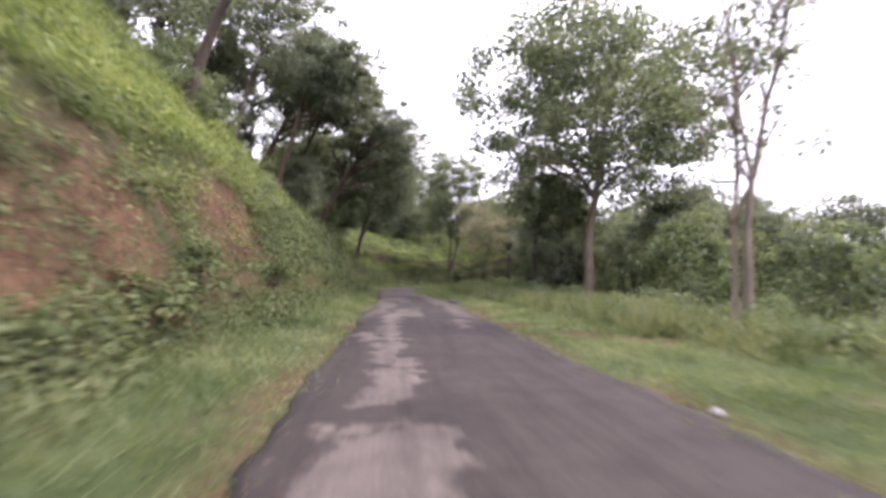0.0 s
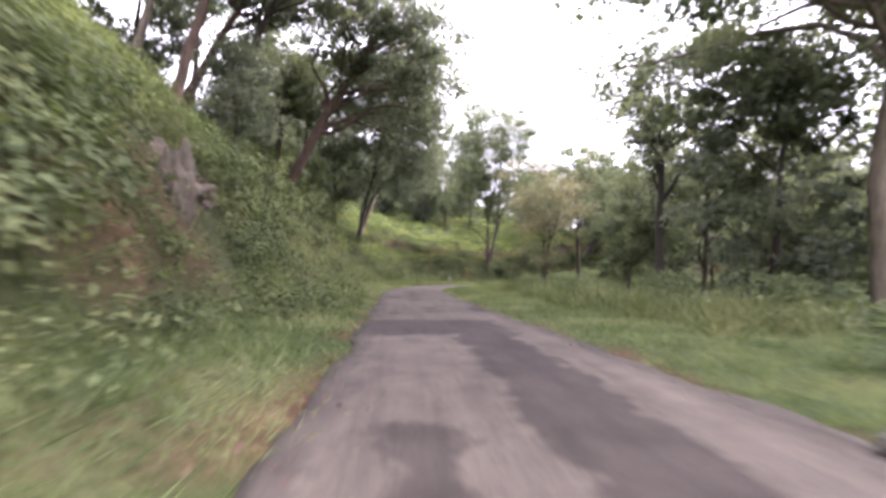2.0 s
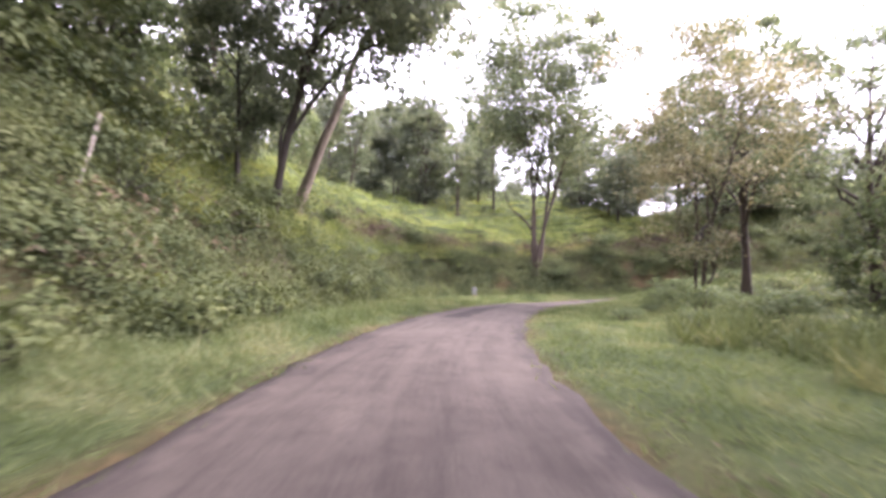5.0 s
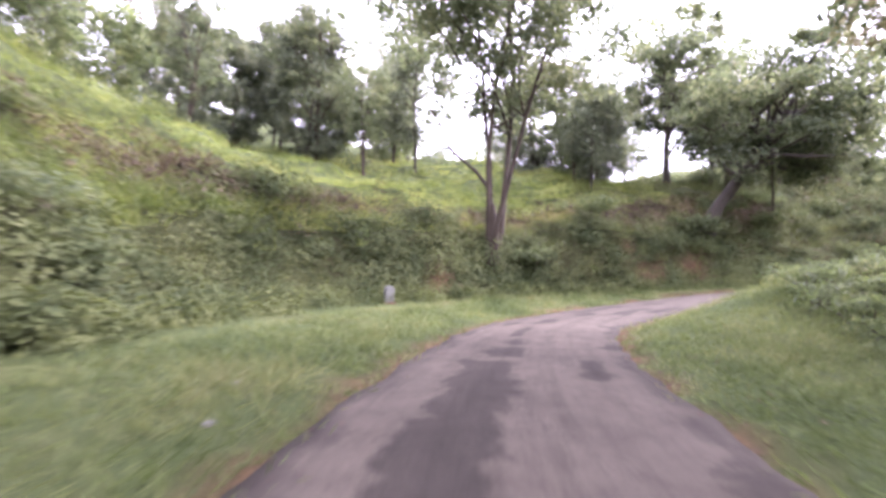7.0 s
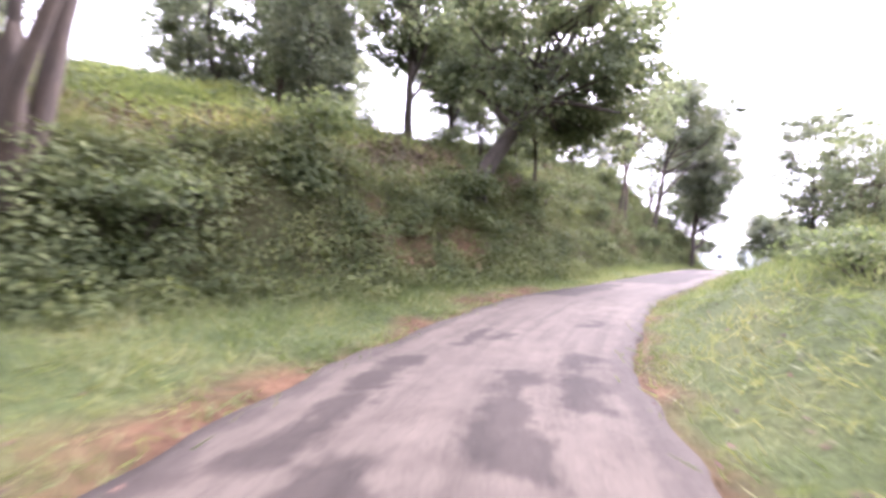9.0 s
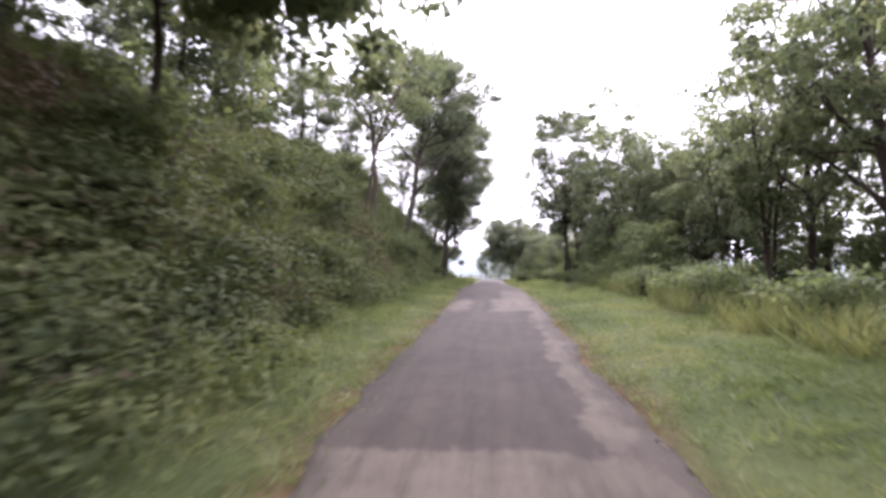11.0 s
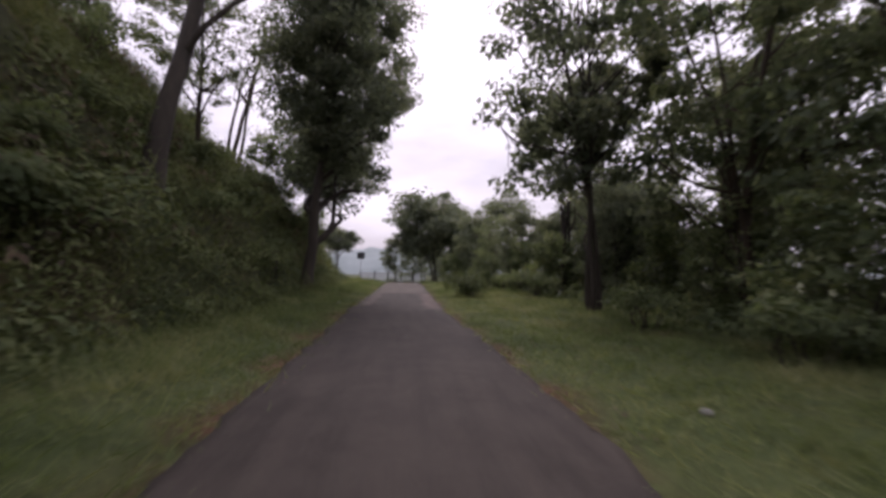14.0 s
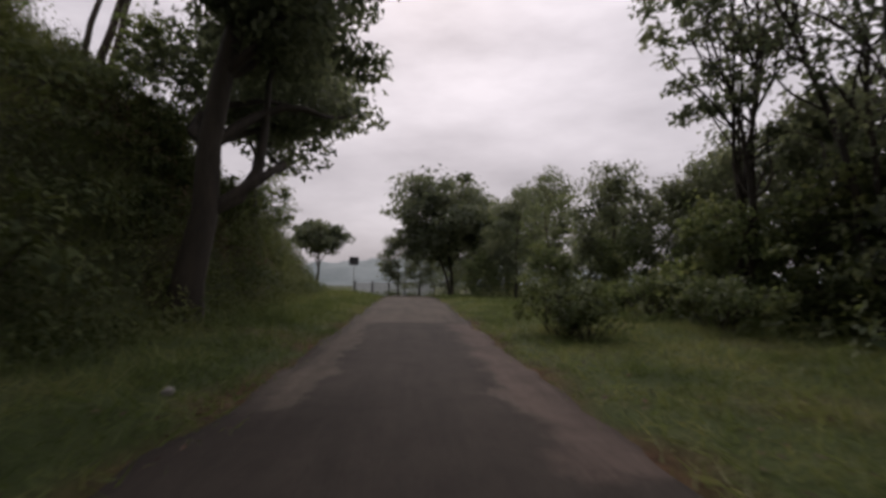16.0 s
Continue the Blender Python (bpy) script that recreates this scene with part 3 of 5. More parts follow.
def tree_meshes(name, height, r, crown, stems=1, lean=(0, 0), clusters=70, leaves=48, leaf=0.26, limbs=16, seed=0, shell=0.45, spread=0.2, side_fork=0.35, bare=0, hang=0.25, flare=0.0, arm=()):
    """Trunk and crown meshes for a tree that stands at the origin. crown: centre x, y, z and radii x, y, z."""
    rng = np.random.default_rng(seed)
    verts, faces = [], []
    c, rad = np.array(crown[:3], float), np.array(crown[3:], float)
    way = rng.normal(size=(clusters, 3))
    way /= np.linalg.norm(way, axis=1, keepdims=True)
    lobes = rng.normal(size=(7, 3))
    lobes /= np.linalg.norm(lobes, axis=1, keepdims=True)
    bulge = 0.84 + 0.36 * (np.clip(way @ lobes.T, 0, 1) ** 5).max(1)
    depth = (shell + (1 - shell) * rng.random(clusters) ** 0.6) * bulge
    centres = c + way * rad * depth[:, None] * (1 + np.clip(0.16 * rng.normal(size=(clusters, 1)), -0.3, 0.13))
    trunks = []
    for k in range(stems):
        off = np.array([0, 0, 0.0]) if stems == 1 else np.array([math.cos(k * 2.4) * r * 1.1, math.sin(k * 2.4) * r * 1.1, 0]) * (0.3 if flare > 1 else 1.0)
        top = c + np.array([lean[0] * 0.3, lean[1] * 0.3, rad[2] * 0.6]) + (rng.normal(size=3) * rad * 0.12 if stems == 1 else rng.normal(size=3) * rad * (0.45, 0.45, 0.15))
        rk = r if stems == 1 else r * (0.75 if k == 0 else 0.55)
        mid = np.array([lean[0], lean[1], c[2] * 0.55]) + (0 if stems == 1 else rng.normal(size=3) * 0.3) + flare * np.array([math.cos(k * 2.4 + 0.6), math.sin(k * 2.4 + 0.6), 0.0])
        base = off + np.array([0, 0, -0.5])
        u = np.linspace(0, 1, 12)[:, None]
        path = (1 - u) ** 2 * base + 2 * u * (1 - u) * mid + u**2 * top
        path += np.cumsum(rng.normal(size=(12, 3)) * 0.05 * math.sqrt(height / 10), axis=0) * (u > 0.05)
        radii = rk * (1 - u[:, 0]) ** 0.75 * 0.92 + rk * 0.08
        radii[0] *= 1.55
        radii[1] *= 1.12
        tube(verts, faces, path, radii, 8)
        trunks.append((path, radii))
    if flare > 1:
        tube(verts, faces, [(0, 0, -0.6), (0, 0, 0.1), (0.03, 0, 0.8), (0.05, 0.02, 1.5), (0.06, 0.02, 2.2)], [r * 1.9, r * 1.5, r * 1.25, r * 1.0, r * 0.3], 10)
    if arm:
        path = np.array(spline(arm, 0.35))
        tube(verts, faces, path, np.linspace(r * 0.42, r * 0.12, len(path)), 6)
    made = []
    for k in range(clusters if limbs > 0 else 0):
        goal = centres[k]
        path, radii = trunks[k % stems]
        low = path[:, 2] < goal[2] - 0.1 * rad[2]
        ok = np.where(low & (path[:, 2] > (c[2] - rad[2]) * side_fork))[0]
        i = max(ok[0], ok[-1] - int(rng.integers(0, 3))) if len(ok) else 5
        if k < limbs:
            way_k = bent(path[i], goal, rng, 7, 0.09, 0.08)
            r0 = min(radii[i] * 0.62, 0.045 * np.linalg.norm(goal - path[i]) * r / 0.25 + 0.02)
            tube(verts, faces, way_k, np.linspace(r0, max(0.012, r0 * 0.2), 7), 4 if stems > 1 or r < 0.3 else 5)
            made.append(way_k)
        elif made and (k % 3 == 0 or depth[k] > 0.92):
            m = made[int(np.argmin([np.linalg.norm(w[4] - goal) for w in made]))]
            tube(verts, faces, bent(m[int(rng.integers(2, 6))], goal, rng, 4, 0.12, 0.05), np.linspace(0.028, 0.008, 4), 3)
    trunk = set_mesh(name + "_trunk", np.array(verts), np.array(faces), 4, True)
    n = int(clusters * leaves * 2.4)
    if bare:
        n = max(8, n // bare)
    pick = rng.integers(0, clusters, n)
    sigma = spread * rad.mean()
    off = rng.normal(size=(n, 3))
    off /= np.linalg.norm(off, axis=1, keepdims=True)
    off *= (sigma * 1.6 * rng.random(n) ** 0.45)[:, None] * np.array([1.15, 1.15, 0.62]) * (0.45 + 0.9 * rng.random((clusters, 1))[pick])
    P = centres[pick] + off
    N = rng.normal(size=(n, 3)) * 0.6 + off / (sigma + 1e-6) * 0.7 + np.array([0, 0, 0.7])
    v, f = leaf_tris(P, N, leaf * 0.74 * (0.55 + 0.9 * rng.random(n)), rng, 0.66, hang)
    return trunk, set_mesh(name + "_crown", v, f, 3)


def tree(label, x, y, height, r, crown, bark, leafage, group="", z=None, turn=0.0, **kw):
    trunk, top = tree_meshes("tree", height, r, crown, **kw)
    root = new("tree")
    root.matrix_world = pose(x, y, (ground_z(x, y) if z is None else z), 0, 0, turn)
    mesh_part("trunk", trunk, bark, root)
    mesh_part("crown", top, leafage, root)
    return tagged(root, label, "tree", group)


# trees that stand apart, along the road
tree("pale many-stemmed tree with sparse leaves beside the grass verge", 10.8, 19.2, 15, 0.15, (0.5, 0.3, 9.6, 2.9, 2.6, 6.0), M_BARK_PALE, M_LEAF, stems=3,
     clusters=70, leaves=20, leaf=0.22, limbs=60, seed=3, shell=0.2, lean=(-0.1, 0), side_fork=0.5, spread=0.13, flare=0.45)
tree("tall spreading teak-like tree with a straight pale trunk", 14.5, 43.8, 24, 0.42, (0.9, 0, 16.4, 11.8, 9.6, 8.6), M_BARK_PALE, M_LEAF, side_fork=1.3, clusters=290, leaves=62, leaf=0.42,
     limbs=32, seed=5, shell=0.3, spread=0.13, lean=(0.2, 0))
tree("round-crowned tree with yellowish flowering foliage", 8.5, 74.2, 13, 0.16, (0.6, -0.2, 8.2, 3.9, 3.9, 5.4), M_BARK, M_LEAF_YELLOW, clusters=110, leaves=90, leaf=0.17, limbs=26,
     seed=7, shell=0.45, stems=2)
tree("slender dark tree leaning over the hillside, hung with creepers", -8.9, 71.8, 17, 0.19, (3.2, -0.5, 12.6, 5.8, 5.0, 7.6), M_BARK_DARK, M_LEAF_DARK, clusters=180, leaves=54, leaf=0.36,
     limbs=12, seed=9, lean=(0.6, 0), hang=0.8)
tree("stout brown tree leaning far out from the bank", -12.3, 60.5, 19, 0.44, (7.2, 1.2, 11.0, 5.6, 5.0, 4.6), M_BARK_RED, M_LEAF_DARK, clusters=150, leaves=50, leaf=0.36, limbs=30, seed=11, lean=(3.9, -0.2), spread=0.15, side_fork=0.55)
# two added trees whose crowns, above the view, shade the bank below
tree("reddish-barked tree arching over the lower bank, added to shade it", -12.9, 48.4, 15, 0.27, (4.8, 0.2, 11.2, 5.0, 5.0, 3.4), M_BARK_RED, M_LEAF_DARK, clusters=110, leaves=50, leaf=0.38, limbs=20, seed=14, lean=(2.2, 0), spread=0.16, side_fork=0.7)
tree("dark tree arching out over the bank, added to shade it", -13.6, 54.2, 16, 0.27, (5.0, -0.4, 11.8, 5.2, 5.0, 3.6), M_BARK_DARK, M_LEAF_DARK, clusters=120, leaves=50, leaf=0.38, limbs=20, seed=16, lean=(2.2, 0), spread=0.16, side_fork=0.7)
tree("brown tree leaning from the high bank", -18.4, 58.3, 17, 0.34, (5.6, 1.6, 11.5, 5.4, 5.0, 4.4), M_BARK_RED, M_LEAF_DARK, clusters=130, leaves=50, leaf=0.4, limbs=22, seed=12, lean=(2.6, 1.2), spread=0.16, side_fork=0.55)
tree("pale crooked tree leaning from the hilltop", -20.0, 56.0, 20, 0.28, (5.0, 0, 14.5, 7.0, 6.0, 6.4), M_BARK_PALE, M_LEAF, clusters=140, leaves=50, leaf=0.4, limbs=24, seed=13, lean=(2.0, 0), spread=0.16)
tree("leaning dark tree rooted in the high grassy bank", -8.1, 25.3, 14, 0.26, (4.0, 0.5, 10.5, 4.4, 4.0, 3.4), M_BARK, M_LEAF, clusters=110, leaves=46, leaf=0.36, limbs=20, seed=15, lean=(2.0, 0))
tree("thin crooked tree on the hillside", -14.7, 70.8, 13, 0.15, (1.4, 0, 10.0, 3.6, 3.6, 3.6), M_BARK_DARK, M_LEAF, clusters=90, leaves=48, leaf=0.36, limbs=14, seed=17, lean=(0.8, 0))
tree("brown stems spreading from one foot, with a thin open crown", 4.23, 91.0, 22, 0.22, (0.6, 0.2, 14.2, 7.2, 6.2, 7.8), M_BARK, M_LEAF, stems=4, clusters=230, leaves=66, leaf=0.32,
     limbs=50, seed=19, shell=0.25, spread=0.13, side_fork=0.4, flare=1.8, arm=((0.0, 0.0, 2.6), (-0.5, 0.2, 3.5), (-1.0, 0.5, 4.1), (-1.9, 0.8, 5.0), (-2.4, 1.1, 6.4), (-3.2, 1.2, 7.4)))
tree("pale leaning trunk on the grassy slope", -10.7, 78.5, 16, 0.31, (5.6, -0.5, 13.0, 4.2, 3.8, 3.2), M_BARK_PALE, M_LEAF, clusters=80, leaves=40, leaf=0.36, limbs=18, seed=21, lean=(3.1, -0.3))
tree("pale forked tree with a thin crown on the hill", -25.0, 124.0, 20, 0.45, (0, 0, 17, 6, 6, 5), M_BARK_PALE, M_LEAF, stems=3, clusters=60, leaves=30, leaf=0.45, limbs=30, seed=23, spread=0.13)
tree("dark open tree standing on the ridge", 20.3, 101.8, 12, 0.28, (0.6, -0.5, 8.4, 5.2, 4.8, 4.2), M_BARK_DARK, M_LEAF, clusters=120, leaves=48, leaf=0.36, limbs=26, seed=25, shell=0.4, spread=0.15)
tree("stout dark trunk leaning out over the bank", 17.6, 94.4, 13, 0.4, (5.2, -1.2, 6.8, 5.8, 4.6, 4.2), M_BARK_DARK, M_LEAF, clusters=170, leaves=64, leaf=0.32, limbs=26, seed=127, lean=(2.4, -0.3), spread=0.14, side_fork=0.9)
tree("thin pole-like tree on the bank", 23.2, 95.4, 8, 0.1, (0.4, 0, 6.4, 2.0, 2.0, 2.6), M_BARK, M_LEAF, clusters=46, leaves=36, leaf=0.3, limbs=10, seed=29)
tree("small dark tree on the ridge", 26.0, 104.5, 10, 0.2, (0, 0, 6.0, 3.6, 3.6, 3.8), M_BARK_DARK, M_LEAF_DARK, clusters=90, leaves=48, leaf=0.36, limbs=16, seed=31)
tree("forked tree leaning over the dark bank", 39.1, 98.9, 12, 0.2, (2.6, 0.4, 8.4, 3.6, 3.2, 3.2), M_BARK, M_LEAF, stems=2, clusters=80, leaves=30, leaf=0.26, limbs=40, seed=33, lean=(1.0, 0), flare=0.6, side_fork=0.7)
tree("leaning dark tree with a thin high crown above the bank", 50.5, 101.4, 17, 0.27, (3.2, -1.2, 12.0, 5.2, 4.4, 4.8), M_BARK_DARK, M_LEAF_DARK, clusters=170, leaves=80, leaf=0.27, limbs=36, seed=35,
     lean=(1.4, -0.7), shell=0.3, spread=0.14)
tree("tall dark tree with a full crown standing over the verge", 61.7, 101.9, 20, 0.3, (2.4, -1.1, 11.8, 3.7, 3.2, 7.2), M_BARK_DARK, M_LEAF_DARK, clusters=230, leaves=110, leaf=0.26, limbs=22, seed=37, lean=(0.8, -0.3),
     spread=0.15, shell=0.35)
tree("leafy dark tree at the end of the bank", 71.4, 105.8, 11, 0.2, (0.6, -1.2, 6.4, 3.4, 3.2, 4.0), M_BARK_DARK, M_LEAF_DARK, clusters=110, leaves=50, leaf=0.34, limbs=16, seed=39)
tree("small umbrella-shaped tree by the far turn", 87.0, 109.0, 5.6, 0.13, (0, 0, 4.3, 2.6, 2.4, 1.1), M_BARK_DARK, M_LEAF_DARK, clusters=54, leaves=44, leaf=0.3, limbs=14, seed=41)
tree("bare dead tree with twisted grey branches", 66.0, 108.3, 12, 0.2, (0.5, -0.5, 8.6, 4.4, 3.6, 3.6), M_BARK, M_LEAF_DARK, stems=3, clusters=44, leaves=20, leaf=0.15, limbs=30, seed=43, bare=12, flare=0.9, side_fork=0.8)
tree("slender many-stemmed tree with an open crown", 55.6, 89.6, 15, 0.155, (0.4, 0.2, 9.0, 3.4, 3.2, 5.4), M_BARK_DARK, M_LEAF_DARK, stems=3, clusters=120, leaves=46, leaf=0.3, limbs=50, seed=45,
     shell=0.3, spread=0.13)
tree("tall many-stemmed tree with bare twigs and a thin open crown", 66.0, 89.0, 12, 0.16, (0.2, 0.2, 8.2, 3.0, 2.8, 3.8), M_BARK_DARK, M_LEAF_DARK, stems=4, clusters=70, leaves=22, leaf=0.24, limbs=60, seed=46,
     shell=0.25, spread=0.11, side_fork=0.6, flare=0.5)
tree("slender open tree with half-bare branches", 63.6, 87.6, 12, 0.15, (0.4, 0.6, 8.6, 3.2, 3.0, 3.6), M_BARK_DARK, M_LEAF_DARK, stems=3, clusters=60, leaves=18, leaf=0.24, limbs=50, seed=48,
     shell=0.25, spread=0.11, side_fork=0.6, flare=0.4)
tree("tall rounded tree at the far bend of the road", 89.5, 99.2, 10, 0.2, (0.4, 0, 5.7, 4.6, 4.3, 3.7), M_BARK_DARK, M_LEAF_DARK, stems=2, clusters=130, leaves=50, leaf=0.42, limbs=20, seed=47, shell=0.4)

tree("dark trunk wrapped in creepers with a ragged crown", 12.5, 57.0, 17, 0.3, (0.8, 0.6, 12.5, 4.0, 3.8, 4.2), M_BARK_DARK, M_LEAF_DARK, clusters=70, leaves=40, leaf=0.36, limbs=22, seed=49, spread=0.15)

# woodland kinds, built once and planted many times
KINDS = [
    ("woodland tree with a dense dark green crown", 14, 0.2, (0.3, 0, 7.8, 4.0, 3.8, 6.0), M_BARK_DARK, M_LEAF_DARK, dict(clusters=96, leaves=36, leaf=0.42, limbs=10, seed=101, shell=0.5)),
    ("tall woodland tree with an open green crown", 17, 0.22, (0, 0.3, 10.6, 4.4, 4.2, 6.2), M_BARK, M_LEAF, dict(clusters=100, leaves=32, leaf=0.31, limbs=24, seed=102, shell=0.35, spread=0.115)),
    ("slim woodland tree with several stems", 13, 0.17, (0, 0, 8.0, 3.4, 3.4, 5.4), M_BARK, M_LEAF, dict(stems=3, clusters=90, leaves=34, leaf=0.29, limbs=28, seed=103, spread=0.12)),
    ("low bushy tree with light green leaves", 8, 0.13, (0, 0, 3.8, 3.3, 3.2, 3.9), M_BARK_DARK, M_LEAF_LIGHT, dict(stems=2, clusters=80, leaves=26, leaf=0.42, limbs=8, seed=104, shell=0.55)),
    ("vine-covered tree with a domed crown", 13, 0.25, (0, 0, 6.4, 3.5, 3.4, 6.6), M_BARK_DARK, M_LEAF_DARK, dict(clusters=150, leaves=34, leaf=0.42, limbs=6, seed=105, shell=0.8, spread=0.14, hang=0.7)),
]
FIRST = {}


def plant(kind, x, y, scale=1.0, turn=0.0, group="woodland trees", sink=0.0):
    label, h, r, crown, bark, leafage, kw = KINDS[kind]
    z = ground_z(x, y) - sink
    if kind not in FIRST:
        FIRST[kind] = tree(label, x, y, h, r, crown, bark, leafage, group, z=z, turn=turn, **kw)
        FIRST[kind].scale = (scale, scale, scale)
        FIRST[kind]["first_scale"] = scale
        return FIRST[kind]
    src = FIRST[kind]
    k = scale / src["first_scale"]
    return copy_thing(src, pose(x, y, z, 0, 0, turn) @ Matrix.Scale(k, 4))


# trees that shape the skyline, each planted in its place: kind, x, y, size
for kind, x, y, k in [(4, 12.6, 47.0, 0.85), (1, 16, 59, 0.85), (3, 20, 40, 1.0), (0, 22, 46, 0.9), (3, 17, 34, 0.8), (2, 13.8, 66, 0.7), (2, 15, 63, 1.0), (0, 18, 66, 0.95),
                      (0, 27, 34, 0.7), (2, 24, 58, 0.95), (1, 30, 50, 0.85), (3, 16, 73, 0.8), (0, 22, 76, 0.7), (1, 13, 78.5, 0.95), (1, 16.5, 75, 0.9)]:
    plant(kind, x, y, k, (x * 37 + y * 91) % 360)
for kind, x, y, k in [(3, 16, 49, 0.7), (2, 17, 54, 0.9), (3, 24, 40, 0.9), (0, 28, 44, 0.8), (0, 30, 62, 0.8), (3, 22, 30, 0.8)]:
    plant(kind, x, y, k, (x * 29 + y * 83) % 360)
# the wooded hillside left of the lower road
for kind, x, y, k in [(0, -10.8, 51, 0.5), (4, -23, 60, 1.0), (0, -20, 76, 1.15), (1, -22, 66, 1.25), (0, -24, 56, 1.3), (1, -22, 47, 1.3), (0, -21, 40, 1.15), (1, -15, 67, 0.9),
                      (0, -12, 75, 0.75), (1, -20, 88, 0.9),
                      (3, -13, 37, 0.55), (3, -19, 70, 1.0), (3, -22, 80, 1.0), (3, -24, 92, 0.9),
                      (3, -17, 40, 0.7), (3, -32, 98, 0.9), (3, -12, 66, 0.6), (3, -15, 80, 0.7)]:
    plant(kind, x, y, k, (x * 41 + y * 67) % 360)
# beyond the bend
for kind, x, y, k in [(1, 2.5, 121, 1.1), (4, -6.8, 110, 0.95), (4, -13.4, 112.5, 0.78), (0, -10.6, 115.5, 0.7), (2, 0.6, 113, 0.75), (0, 2, 108, 0.85), (0, -10, 116, 1.0), (4, -20, 118, 0.95), (4, -24, 124, 0.8), (0, -8, 128, 0.9), (0, 0, 127, 0.85), (0, 13, 116, 0.8),
                      (0, -16, 132, 1.0), (3, -16, 92, 0.6), (1, -6, 109, 0.9), (2, -13, 102, 0.8), (2, 14, 104, 0.7), (0, 20, 112, 0.8),
                      (1, -40, 128, 1.0), (0, -32, 134, 0.9), (0, 26, 118, 0.8), (0, 34, 112, 0.7), (3, -6, 120, 1.0), (3, 0, 118, 0.9), (3, 15, 109, 0.7), (2, -2, 104, 0.7)]:
    plant(kind, x, y, k, (x * 31 + y * 59) % 360)
# the wooded slope far behind the bend
for kind, x, y, k in [(0, -30, 150, 1.1), (0, -6, 150, 1.0), (3, 2, 146, 1.2), (0, 10, 156, 1.1), (1, 20, 148, 1.0), (0, 30, 140, 1.0), (0, -42, 140, 1.1), (0, -48, 120, 1.1),
                      (0, -26, 104, 0.9), (3, -20, 106, 1.0), (3, -24, 140, 1.2), (3, 14, 138, 1.1), (1, 24, 166, 1.1)]:
    plant(kind, x, y, k, (x * 23 + y * 89) % 360)
# on the ridge above the upper road
for kind, x, y, k in [(4, 11.7, 106.8, 0.72), (2, 15.6, 106.2, 0.75), (0, 13.9, 101, 0.55), (2, 22.5, 98.5, 0.5), (4, 16, 104, 0.6), (0, 30, 102, 0.65), (2, 42, 105, 0.55), (0, 47, 107, 0.5), (3, 33, 104, 0.8), (0, 56, 108.5, 0.5), (1, 57, 104.5, 0.5), (3, 40, 107, 0.8), (3, 66, 106, 0.5), (3, 76, 107.5, 0.42)]:
    plant(kind, x, y, k, (x * 47 + y * 61) % 360)
# the wood on the valley side of the upper road
for kind, x, y, k in [(2, 49, 82.6, 0.75), (2, 46, 81.6, 0.62), (1, 53, 84.6, 0.62), (0, 57.5, 84.5, 0.7), (0, 66.5, 86.3, 0.55), (0, 68.5, 85.5, 0.55), (3, 64.2, 85.0, 0.8), (0, 70, 87.5, 0.5), (2, 30, 78, 0.75), (1, 34, 79, 0.95), (1, 29, 77.5, 0.9), (1, 40, 79, 0.85), (2, 26, 77, 0.85), (0, 32, 75, 0.8), (2, 37, 81.5, 0.85), (2, 41.5, 82.0, 0.7), (1, 46, 80, 0.6), (2, 48, 85.5, 0.82), (2, 52.5, 86.5, 1.02), (0, 61.4, 87.4, 0.42), (0, 62.8, 86.0, 0.45), (1, 55, 83, 0.75), (1, 52, 79, 0.75), (3, 66, 89.7, 0.42), (0, 69, 89.4, 0.36), (3, 64.8, 87.8, 0.5), (3, 70.5, 90.6, 0.42),
                      (0, 72, 91, 0.42), (2, 76, 93, 0.45), (0, 82, 94.5, 0.5), (0, 95, 97.5, 0.72), (1, 100, 96, 0.55), (0, 106, 99, 0.6), (3, 88, 95, 0.75), (1, 38, 76, 0.9)]:
    plant(kind, x, y, k, (x * 53 + y * 71) % 360)
for kind, x, y, k in [(1, 46, 76, 0.8), (2, 59, 82, 0.6), (2, 66, 84, 0.5), (0, 74, 86, 0.5), (0, 84, 88, 0.55), (0, 30, 74, 0.7), (0, 93, 92, 0.8), (0, 101, 103.5, 0.5), (3, 43, 85.5, 0.45),
                      (3, 48, 87, 0.42), (3, 46, 78.5, 0.6), (3, 42, 77.5, 0.6), (3, 50, 76, 0.6), (3, 40, 75, 0.7), (3, 36, 78, 0.5), (3, 53, 86.5, 0.42), (3, 58, 86, 0.5), (3, 60, 84, 0.5), (3, 56, 81, 0.6), (3, 64, 86, 0.45), (3, 50, 82, 0.6), (3, 40, 85, 0.4), (2, 49, 81, 0.85), (1, 55, 76, 0.9), (3, 67, 87, 0.45), (3, 78, 91, 0.5), (1, 63, 82, 0.5),
                      (3, 73, 93.5, 0.32), (3, 82, 96.5, 0.35), (0, 112, 102, 0.6), (0, 90, 103.5, 0.4)]:
    plant(kind, x, y, k, (x * 43 + y * 73) % 360)

# ---- shrubs and undergrowth ----
def dome_leaves(centres, radii, heights, per, size, rng, droop=0.35, aspect=0.55):
    """Leaves over low domes of growth."""
    per = int(per * 1.6)
    n = len(centres) * per
    k = np.repeat(np.arange(len(centres)), per)
    w = rng.normal(size=(n, 3))
    w[:, 2] = np.abs(w[:, 2])
    w /= np.linalg.norm(w, axis=1, keepdims=True)
    q = (0.65 + 0.45 * rng.random(n))[:, None]
    P = centres[k] + w * q * np.stack([radii[k], radii[k], heights[k]], 1)
    N = w + rng.normal(size=(n, 3)) * 0.45 + np.array([0, 0, 0.4])
    return leaf_tris(P, N, size * 0.84 * (0.6 + 0.8 * rng.random(n)), rng, aspect, droop)


